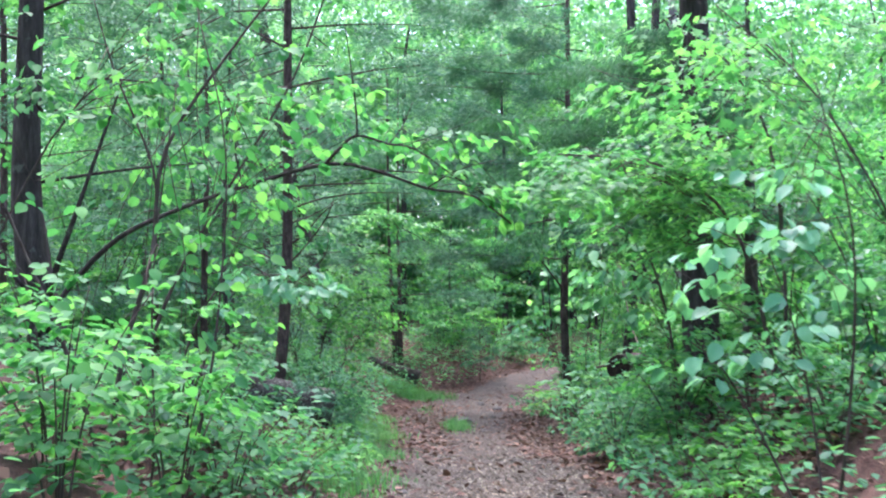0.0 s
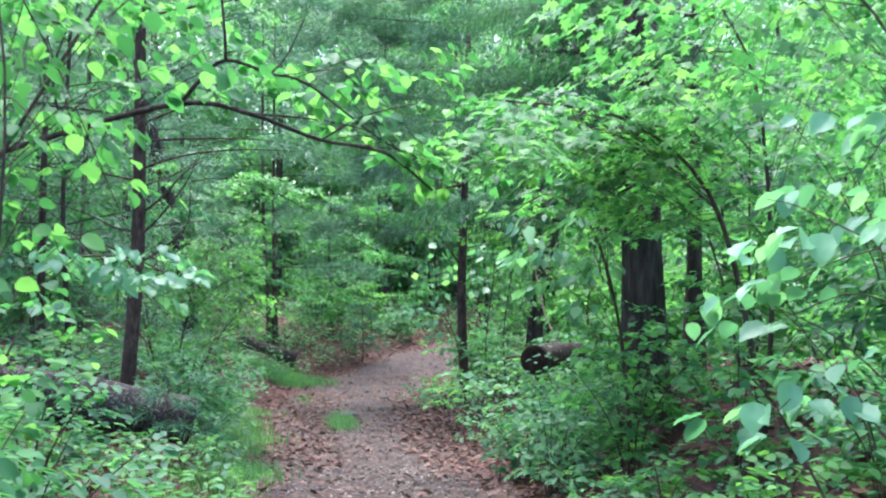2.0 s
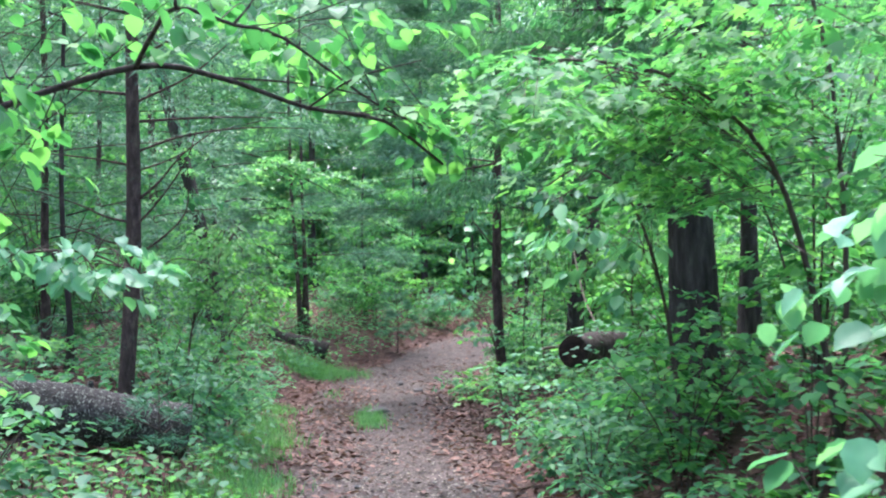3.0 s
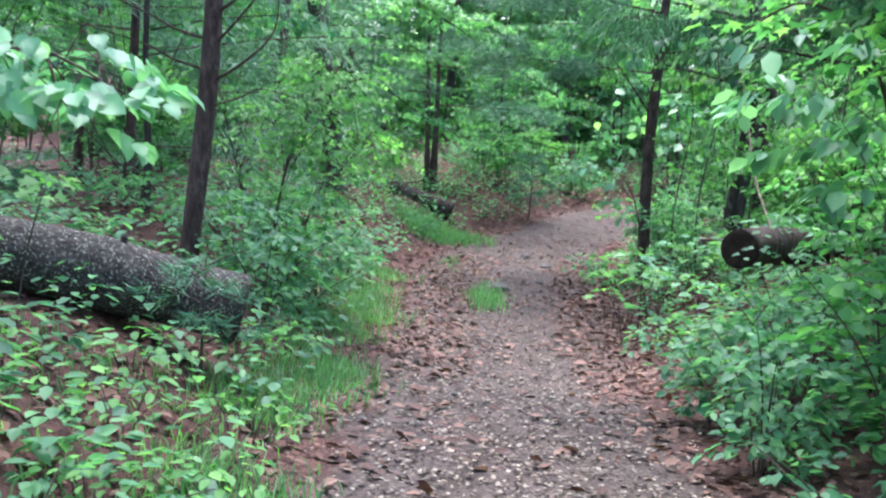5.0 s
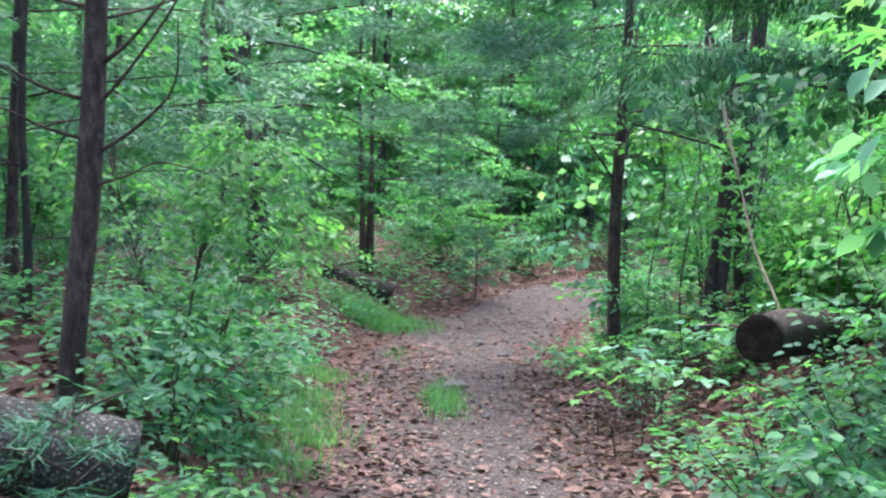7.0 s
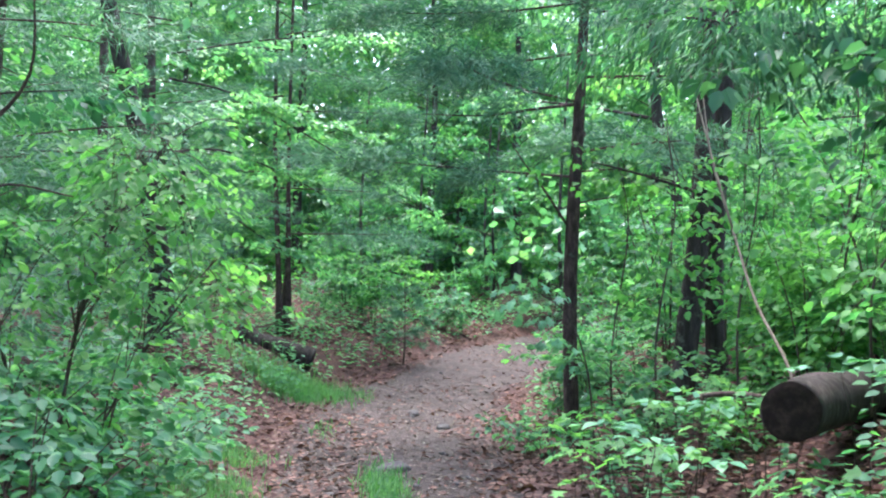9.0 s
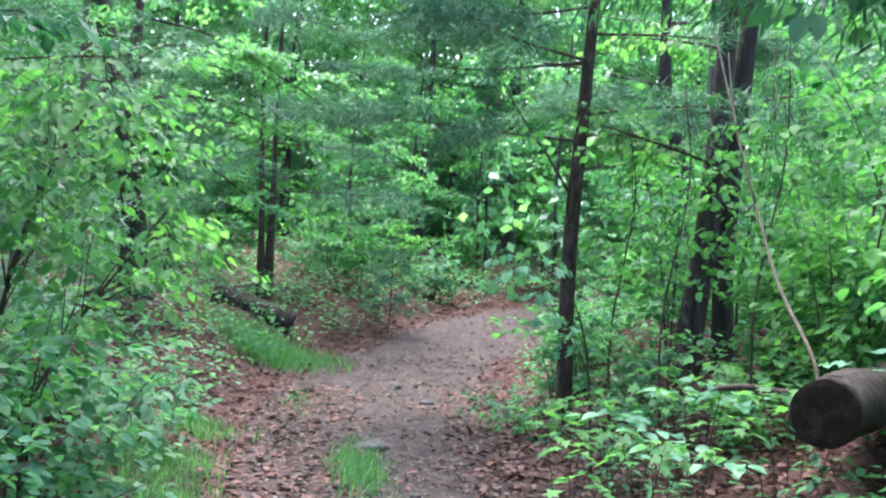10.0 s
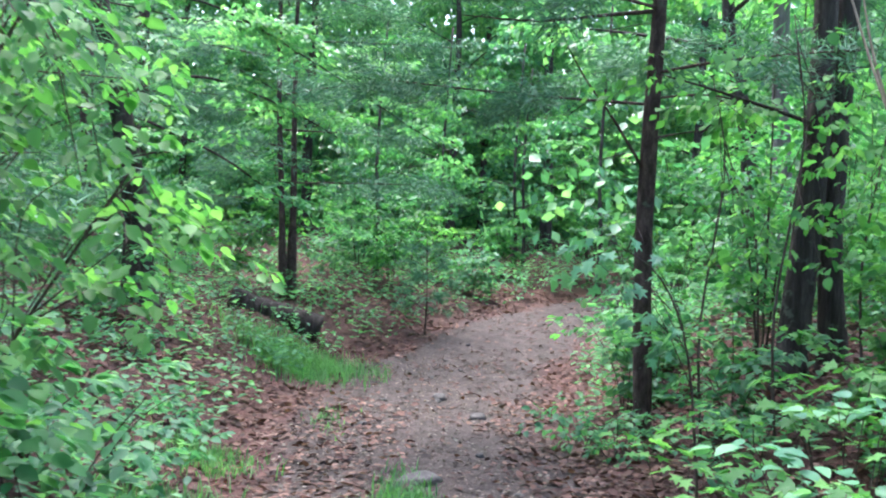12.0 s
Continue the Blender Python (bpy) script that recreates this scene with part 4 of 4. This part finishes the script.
# the many-stemmed shrub at the left of the start
g = lz(-1.75, 6.5)
stems = [([(-1.84, 6.5, g - 0.05), (-1.78, 6.5, 1.12), (-1.62, 6.5, 1.7), (-1.55, 6.5, 2.3), (-1.16, 6.5, 2.9), (-0.93, 6.5, 3.2)], 0.018), ([(-1.78, 6.55, g - 0.05), (-1.7, 6.5, 0.96), (-1.49, 6.5, 1.56), (-1.21, 6.5, 2.06), (-0.84, 6.5, 2.7), (-0.6, 6.4, 3.3)], 0.014),
         ([(-1.6, 6.5, 1.75), (-1.62, 6.5, 2.19), (-1.85, 6.5, 2.76), (-1.98, 6.5, 3.2)], 0.01), ([(-1.35, 6.0, g - 0.05), (-1.3, 6.0, 0.54), (-1.17, 6.0, 1.2), (-1.12, 6.0, 2.2), (-1.3, 6.1, 3.0)], 0.01),
         ([(-1.5, 6.0, g - 0.05), (-1.47, 6.0, 0.7), (-1.5, 6.05, 1.6), (-1.4, 6.1, 2.6)], 0.009), ([(-1.9, 6.6, g - 0.05), (-2.1, 6.5, 1.2), (-2.5, 6.4, 2.2), (-2.7, 6.3, 3.0)], 0.015)]
tw = []
for q, (line, rad) in enumerate(stems):
    c = np.array(line[-2])
    tw += [(l, 0.3) for l in fan_twigs(line, (c, (0.45, 0.5, 0.5)), 7, 20 + q)]
leafy_shrub("stem_shrub", "shrub of many thin bare stems with green leaves", (-1.8, 6.5, g), stems, tw, M_MAPLE, 0.075, 6, 206, blade="broad", singles=120, hang=(0.1, 1.0), rolls=0.5)

# bright maple boughs at the top of the view, from trees beside the start
for (bx, by, z0), c, h, n, sd, mat in [((-3.0, 7.2, 2.0), (-1.3, 7.0, 3.0), (0.9, 0.8, 0.5), 13, 30, M_MAPLE), ((3.0, 7.0, 2.0), (1.7, 7.2, 3.1), (0.8, 0.9, 0.5), 22, 31, M_MAPLE)]:
    g = lz(bx, by)
    stem = [(bx, by, g - 0.05), (bx * 0.95, by, 1.6), (bx * 0.75, by, 2.7), (c[0], c[1], c[2] + 0.2)]
    leafy_shrub("maple_sapling", "young maple with thin stem and light green leaves", (bx, by, g), [(stem, 0.012)], [(l, 0.4) for l in fan_twigs(stem, (c, h), n, sd)], mat, 0.075, 9, 210 + sd, blade="maple", singles=40, hang=(0.1, 1.0), rolls=0.45)

# the layered bush on the left bank
g = lz(-1.55, 14.4)
stems = [([(-1.6, 14.5, g - 0.05), (-1.5, 14.5, 0.95), (-1.3, 14.3, 1.5), (-1.0, 14.1, 1.95)], 0.013), ([(-1.55, 14.45, g - 0.05), (-1.2, 14.4, 0.8), (-0.95, 14.2, 1.15), (-0.75, 14.0, 1.4)], 0.008), ([(-1.65, 14.55, g - 0.05), (-1.85, 14.4, 1.0), (-2.0, 14.1, 1.75)], 0.009)]
tw = [(l, 0.36) for l in fan_twigs(stems[0][0], ((-1.05, 13.95, 1.6), (0.45, 0.5, 0.33)), 36, 40) + fan_twigs(stems[1][0], ((-0.82, 13.9, 1.25), (0.28, 0.4, 0.2)), 13, 41) + fan_twigs(stems[2][0], ((-1.85, 14.0, 1.55), (0.42, 0.5, 0.42)), 22, 42) + fan_twigs(stems[0][0][1:], ((-0.95, 13.9, 1.85), (0.32, 0.4, 0.2)), 16, 43)]
leafy_shrub("layered_bush", "dense layered bush with fresh drooping leaves", (-1.6, 14.5, g), stems, tw, M_YOUNG, 0.06, 13, 207, blade="mid", singles=160, hang=(0.15, 0.85), rolls=0.38)

# sapling that leans to the trail before the straight pine
g = lz(1.75, 17.1)
stems = [([(1.8, 17.1, g - 0.05), (1.7, 17.1, 0.6), (1.5, 17.0, 1.05), (1.2, 16.95, 1.25)], 0.009)]
tw = [(l, 0.26) for l in fan_twigs(stems[0][0], ((1.25, 16.95, 1.15), (0.2, 0.2, 0.16)), 9, 44)]
leafy_shrub("maple_sapling", "thin maple sapling with pale drooping leaves", (1.8, 17.1, g), stems, tw, M_HAZEL, 0.085, 7, 208, blade="maple", singles=60, hang=(0.3, 1.1), rolls=0.4)

# slender bright saplings on the right bank
for q, (x, y, top) in enumerate([(2.75, 16.7, 2.9), (3.3, 16.2, 3.3), (3.7, 17.2, 3.6), (4.2, 16.5, 3.4), (2.4, 17.6, 2.6), (3.1, 18.0, 3.0), (2.35, 18.9, 2.4), (2.9, 14.9, 2.2), (3.5, 15.2, 2.7)]):
    g = lz(x, y)
    stem = [(x, y, g - 0.05), (x - 0.05, y, g + 0.8), (x + 0.06, y - 0.05, 0.6 * top + 0.3), (x + 0.1 * math.sin(3 * q), y - 0.1, top)]
    tw = [(l, 0.34) for l in fan_twigs(stem, ((x, y - 0.15, 0.5 * top + 0.45), (0.4, 0.35, 0.42 * top - 0.35)), 13, 60 + q)]
    leafy_shrub("slender_sapling", "slender sapling with bright yellow-green leaves", (x, y, g), [(stem, 0.011)], tw, M_YOUNG, 0.07, 9, 220 + q, blade="broad", singles=24, category="sapling", hang=(0.1, 1.0), rolls=0.45)

# small pine at the trail's bend
g = lz(0.82, 26.1)
limbs = [(reach((0.82, 26.1, g + 0.25 + 0.07 * q), q * 2.4, 0.42 - 0.015 * q, 0.5), 0.006, 3, 0.22) for q in range(14)]
single_tree("pine_sapling", "small soft grey-green pine seedling", (0.82, 26.1, g), [[(0.82, 26.1, g - 0.03), (0.83, 26.1, g + 0.5), (0.8, 26.1, g + 1.25)]], [(0.014, 0.005)], limbs, [], M_STEM, M_PINE, 0.11, 60, 120, flare=0, **NEEDLES)
g = lz(-1.28, 10.95)
limbs = [(reach((-1.2, 10.9, g + 0.15 + 0.05 * q), q * 2.4, 0.3 - 0.012 * q, 0.5), 0.004, 3, 0.18) for q in range(9)]
single_tree("pine_sapling", "tiny pine seedling before the fallen log", (-1.2, 10.9, g), [[(-1.2, 10.9, g - 0.03), (-1.2, 10.9, g + 0.3), (-1.2, 10.9, g + 0.6)]], [(0.008, 0.004)], limbs, [], M_STEM, M_PINE, 0.09, 40, 121, flare=0, **NEEDLES)

# ---- bushes set by hand along both edges ----
small = []
for q, (h, stems_n, per, leaves, leaf, blade, label) in enumerate([
        (0.75, 6, 7, M_HERB, 0.07, "mid", "low ferny green bush at the trail's edge"), (0.6, 5, 5, M_YOUNG, 0.07, "broad", "low yellow-green bush over leaf litter"),
        (0.95, 5, 7, M_MAPLE, 0.07, "broad", "knee-high bush with fresh green leaves"), (0.4, 5, 4, M_HERB, 0.065, "mid", "small green herb clump"), (0.45, 4, 4, M_YOUNG, 0.07, "maple", "maple seedling clump with light leaves")]):
    root = thing("low_bush", label, "bush", group="low bushes along the trail")
    shrub_parts(root, 70 + q, h, stems_n, per, 13, leaf, M_STEM, leaves, blade, 0.5 + 0.15 * h, hang=(0.0, 0.65), rolls=0.35, thick=0.04)
    small.append(root)


def seedling_parts(root, seed, stems, leaf, leaves, blade, low, high):
    """Thin bare stems, each with a flat tier of leaves at its top."""
    rng = np.random.default_rng(seed)
    o, az = [], []
    for q in range(stems):
        a, out, h = q * 2.4 + rng.uniform(-0.5, 0.5), rng.uniform(0.08, 0.34), rng.uniform(low, high)
        tip = (out * math.cos(a), out * math.sin(a), h)
        part("stem", mesh_of("stem", *tube([(0.4 * tip[0], 0.4 * tip[1], -0.04), (0.6 * tip[0], 0.6 * tip[1], 0.5 * h), tip], [0.004, 0.003, 0.002], 6, 0.05, seed + q), M_STEM), root)
        for k in range(3):
            o.append(tip)
            az.append(a + 2.1 * k + rng.uniform(-0.4, 0.4))
    n = len(o)
    v, f = sprays(np.array(o), np.array(az), rng.normal(0.05, 0.12, n), rng.uniform(0.14, 0.26, n), 4, leaf, rng, blade, hang=(0.0, 0.5), rolls=0.25, thick=0.03)
    part("foliage", mesh_of("foliage", v, f, leaves), root)


for q, (stems_n, leaf, leaves, blade, low, high, label) in enumerate([(5, 0.085, M_YOUNG, "maple", 0.45, 0.8, "maple seedlings with bright leaves on thin stems"), (4, 0.095, M_HAZEL, "broad", 0.45, 0.75, "seedlings with pale rounded leaves on thin stems"), (6, 0.06, M_YOUNG, "mid", 0.08, 0.22, "light green seedlings over dead leaves")]):
    root = thing("seedling_clump", label, "seedling", group="seedlings along the trail")
    seedling_parts(root, 90 + q, stems_n, leaf, leaves, blade, low, high)
    small.append(root)
r = np.random.default_rng(9)
spots = [(1.55, 10.5, 0, 1), (1.85, 11.2, 0, 1), (1.6, 11.9, 0, 1), (2.0, 10.0, 2, 1), (2.1, 12.4, 0, 1), (2.2, 10.9, 2, 1), (2.5, 10.8, 2, 1), (1.85, 12.9, 3, 1), (1.5, 14.95, 5, 1), (1.42, 15.95, 5, 1), (1.75, 15.2, 6, 1), (1.85, 16.3, 5, 1), (1.95, 14.6, 7, 1), (1.75, 14.1, 7, 1), (2.7, 13.5, 2, 1), (2.35, 12.9, 0, 1), (1.95, 13.6, 7, 1), (2.6, 14.3, 6, 1), (3.1, 15.0, 5, 1), (2.3, 13.7, 3, 1), (3.4, 15.6, 5, 1), (2.1, 15.8, 6, 1), (2.3, 16.4, 5, 1), (2.0, 13.0, 5, 1), (2.3, 14.9, 5, 1),
         (1.75, 18.9, 3, 1), (1.55, 19.3, 3, 1), (2.3, 17.6, 3, 1), (2.6, 16.4, 4, 1), (2.9, 17.2, 1, 1), (2.2, 20.5, 2, 1), (2.6, 21.4, 0, 1),
         (-1.35, 14.3, 2, 1), (-1.2, 14.9, 0, 1), (-1.15, 13.6, 3, 1), (-1.3, 12.9, 0, 1), (-1.6, 13.4, 0, 1), (-1.25, 16.7, 3, 1), (-1.5, 17.8, 3, 1), (-1.3, 18.9, 3, 1), (-1.9, 20.4, 3, 1), (-2.3, 21.5, 0, 1),
         (-1.9, 8.6, 7, 1), (-0.8, 10.15, 7, 1), (-2.3, 9.0, 7, 1), (-2.9, 9.2, 3, 1), (-1.5, 9.0, 7, 1), (-2.0, 10.3, 5, 1), (-1.2, 9.6, 7, 1), (-1.7, 9.5, 7, 1), (-1.05, 8.9, 7, 1), (-2.4, 8.8, 7, 1), (-1.35, 10.2, 7, 1), (-0.75, 9.3, 7, 1), (-1.0, 12.2, 7, 1), (-1.15, 11.7, 7, 1),
         (-1.6, 4.9, 2, 1), (-1.25, 5.5, 2, 1), (-1.9, 5.7, 2, 1), (-1.2, 6.5, 0, 1), (-1.6, 7.1, 2, 1), (-1.15, 7.4, 3, 1), (-2.2, 7.0, 3, 1), (-2.2, 7.8, 3, 1), (-1.5, 8.0, 0, 1), (-2.6, 8.3, 3, 1), (-1.05, 8.3, 3, 1),
         (1.7, 7.0, 4, 1), (2.0, 7.6, 1, 1), (1.65, 7.9, 3, 1), (2.4, 7.2, 0, 1), (1.8, 8.6, 4, 1), (2.3, 8.8, 2, 1), (1.6, 9.4, 3, 1), (2.7, 8.0, 3, 1), (-2.6, 13.4, 3, 1), (-3.2, 12.8, 3, 1), (-2.9, 14.6, 3, 1), (-2.4, 15.2, 3, 1), (-2.3, 16.2, 3, 1), (-3.9, 13.2, 3, 1), (-2.2, 24.3, 3, 1), (-2.4, 25.3, 2, 1), (3.1, 24.2, 0, 1), (3.3, 23.0, 2, 1)]
set_down(small, spots, r, 0.0)

# ---- grass, herbs, litter and stones ----


def grass_at(spots, name, label, seed, height, r):
    n = len(spots)
    x, y = spots[:, 0], spots[:, 1]
    pos = np.stack([x, y, land(x, y) - 0.01], -1)
    a, t = r.uniform(0, 6.28, n), np.abs(r.normal(0.25, 0.3, n))
    d = np.stack([np.cos(a) * np.sin(t), np.sin(a) * np.sin(t), np.cos(t)], -1)
    s = np.stack([-np.sin(a), np.cos(a), np.zeros(n)], -1)
    nn = np.cross(s, d)
    L = height * r.uniform(0.5, 1.2, n)
    droop = np.stack([np.cos(a), np.sin(a), np.full(n, -0.5)], -1)
    w = 0.0035 + 0.0015 * r.random(n)
    mid = pos + d * (L * 0.55)[:, None]
    tip = pos + d * L[:, None] + droop * (L * r.uniform(0.1, 0.4, n))[:, None]
    v = np.stack([pos - s * w[:, None], pos + s * w[:, None], mid + s * w[:, None] * 0.8, mid - s * w[:, None] * 0.8, tip], 1).reshape(-1, 3)
    base = (np.arange(n) * 5)[:, None, None]
    f = (np.array([(0, 1, 2), (0, 2, 3), (3, 2, 4)])[None] + base).reshape(-1, 3)
    return tagged(new(name, mesh_of(name, v, f, M_GRASS)), label, "grass", kind="stuff")


r = np.random.default_rng(33)
y = r.uniform(8.6, 18.8, 8500)
edge_spots = np.stack([trail_x(y) - half_width(y) - 0.16 + r.normal(0, 0.17, len(y)) + 0.08 * np.sin(y * 2.2), y], -1)
keep = (np.sin(y * 1.7) + np.sin(y * 4.1 + 1) + r.normal(0, 0.6, len(y))) > -0.7
grass_at(edge_spots[keep], "grass_verge", "soft green grass along the trail's edge", 1, 0.14, r)
q = np.stack([r.normal(0.2, 0.085, 1000), r.normal(17.3, 0.38, 1000)], -1)
grass_at(q, "grass_patch", "small tuft of grass in the trail", 2, 0.13, r)
q = np.stack([r.normal(-0.68, 0.34, 3000), r.normal(23.1, 0.45, 3000)], -1)
grass_at(q, "grass_tuft", "lush grass before a rotten log", 3, 0.2, r)
q = np.stack([r.normal(-0.3, 0.08, 120), r.normal(20.2, 0.25, 120)], -1)
grass_at(q, "grass_sprig", "sparse grass blades on the trail", 4, 0.08, r)
q = np.stack([r.uniform(-2.6, -0.7, 1500), r.uniform(8, 10.6, 1500)], -1)
grass_at(q, "grass_wisps", "thin grass among litter before the log", 5, 0.09, r)


def herbs():
    """Countless seedlings with a few leaves each, over both banks."""
    r = np.random.default_rng(44)
    n = 4600
    y = r.uniform(-8, 34, n)
    side = r.choice([-1, 1], n)
    d = half_width(y) + 0.1 + np.abs(r.normal(0, 2.2, n))
    x = trail_x(y) + side * d
    x, y = np.r_[x, r.uniform(-4, 7, 1500)], np.r_[y, r.uniform(25.5, 34, 1500)]
    off = np.abs(x - trail_x(y)) > half_width(y)
    x, y = x[off], y[off]
    n = len(x)
    P, D, S, N, Z = [], [], [], [], []
    for k in range(6):
        a = r.uniform(0, 6.28, n)
        h = r.uniform(0.05, 0.3, n) * np.where(y > 25, 1.5, 1)
        p = r.uniform(-0.5, 0.4, n)
        dd = np.stack([np.cos(a) * np.cos(p), np.sin(a) * np.cos(p), np.sin(p)], -1)
        ss = np.stack([-np.sin(a), np.cos(a), np.zeros(n)], -1)
        P.append(np.stack([x + 0.06 * np.cos(a), y + 0.06 * np.sin(a), land(x, y) + h], -1))
        D.append(dd), S.append(ss), N.append(np.cross(dd, ss)), Z.append(r.uniform(0.045, 0.1, n))
    v, f = place_blades(np.vstack(P), np.vstack(D), np.vstack(S), np.vstack(N), np.concatenate(Z), "mid")
    tagged(new("seedlings", mesh_of("seedlings", v, f, M_HERB)), "low green seedlings covering the banks", "seedlings", kind="stuff")


herbs()


def litter_frames(r, x, y, size):
    n = len(x)
    a, t, b = r.uniform(0, 6.28, n), np.abs(r.normal(0, 0.35, n)), r.uniform(0, 6.28, n)
    nn = np.stack([np.sin(t) * np.cos(b), np.sin(t) * np.sin(b), np.cos(t)], -1)
    d = np.stack([np.cos(a), np.sin(a), np.zeros(n)], -1)
    d -= nn * (d * nn).sum(1)[:, None]
    d /= np.linalg.norm(d, axis=1)[:, None]
    return np.stack([x, y, land(x, y) + 0.008 + 0.012 * r.random(n)], -1), d, np.cross(d, nn), nn, size * r.uniform(0.55, 1.2, n)


def litter():
    r = np.random.default_rng(55)
    n = 90000
    y = r.uniform(6, 30, n)
    u = r.uniform(-3.4, 3.6, n)
    w = np.abs(u) / half_width(y)
    drift = 0.5 + 0.5 * np.sin(2.3 * u + 1.1 * y) * np.sin(0.9 * y - 1.7 * u)
    left_band = np.exp(-((u + 0.55) / 0.34) ** 2) * smooth(12, 13.5, y) * (1 - smooth(20, 22, y))
    right_band = smooth(0.42, 0.7, u) * smooth(11.5, 13.5, y) * (1 - smooth(20, 23, y))
    chance = (0.02 + 0.04 * drift) * (1 + smooth(12, 17, y)) + 0.5 * smooth(0.55, 0.95, w) * (0.4 + 0.6 * drift) + 0.75 * left_band * (0.5 + 0.5 * drift) + 0.6 * right_band
    keep = r.random(n) < chance
    x, y = (trail_x(y) + u)[keep], y[keep]
    fr = litter_frames(r, x, y, 0.07)
    v, f = place_blades(*fr, "mid")
    tagged(new("leaf_litter", mesh_of("leaf_litter", v, f, M_DEAD)), "red-brown dead leaves strewn over the ground", "dead leaves", kind="stuff")
    # the wider floor of the wood
    n = 16000
    x, y = r.uniform(-13, 15, n), r.uniform(-12, 38, n)
    far = (np.abs(x - trail_x(y)) > 3.3) | ((y < 6) & (np.abs(x - trail_x(y)) > 0.9))
    v, f = place_blades(*litter_frames(r, x[far], y[far], 0.12), "low")
    tagged(new("wood_litter", mesh_of("wood_litter", v, f, M_DEAD)), "brown dead leaves on the floor of the wood", "dead leaves", kind="stuff")
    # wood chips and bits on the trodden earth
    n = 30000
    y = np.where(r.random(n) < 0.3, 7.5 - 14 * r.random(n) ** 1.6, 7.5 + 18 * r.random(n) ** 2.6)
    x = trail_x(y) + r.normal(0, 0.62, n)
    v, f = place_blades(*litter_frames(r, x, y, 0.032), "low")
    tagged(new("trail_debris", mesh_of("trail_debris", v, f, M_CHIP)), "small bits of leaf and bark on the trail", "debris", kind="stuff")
    # the nearest leaves one by one
    me = leaf_master("fallen_leaf", M_DEAD, "mid")
    y = r.uniform(8.3, 15, 280)
    x = trail_x(y) + r.choice([-1, 1], 280) * np.abs(r.normal(0.8, 0.35, 280))
    pos, d, s, nn, size = litter_frames(r, x, y, 0.1)
    for i in range(280):
        ob = part("fallen_leaf", me, ground)
        m = Matrix.Identity(4)
        for k in range(3):
            m[k][0], m[k][1], m[k][2], m[k][3] = s[i][k] * size[i], d[i][k] * size[i], nn[i][k] * size[i], pos[i][k] + (0.008 if k == 2 else 0)
        ob.matrix_basis = m


litter()


def stone(x, y, sx, sy, sz, seed, label="small grey stone bedded in the trail"):
    bm = bmesh.new()
    bmesh.ops.create_icosphere(bm, subdivisions=3, radius=1)
    for v in bm.verts:
        k = 1 + 0.25 * noise.noise(v.co * 1.3 + Vector((seed * 7.1, 0, 0))) + 0.1 * noise.noise(v.co * 4 + Vector((0, seed * 3.3, 0)))
        v.co = Vector((v.co.x * sx * k, v.co.y * sy * k, v.co.z * sz * k))
    for f in bm.faces:
        f.smooth = True
    me = bpy.data.meshes.new("stone")
    bm.to_mesh(me)
    bm.free()
    me.materials.append(M_STONE)
    ob = new("stone", me)
    ob.matrix_basis = pose(x, y, lz(x, y) + sz * 0.25, 0, 0, seed * 47)
    return tagged(ob, label, "stone", group="stones on the trail")


r = np.random.default_rng(66)
stone(0.32, 18.0, 0.17, 0.11, 0.06, 1, "flat pale stone beside the grass tuft")
stone(0.7, 21.6, 0.1, 0.07, 0.05, 2)
stone(0.95, 20.6, 0.08, 0.06, 0.05, 3)
for q in range(46):
    yy = r.uniform(8.6, 26)
    k = r.uniform(0.012, 0.034)
    stone(float(trail_x(yy)) + r.normal(0, 0.65), yy, k * r.uniform(0.9, 1.6), k, k * 0.6, 10 + q)
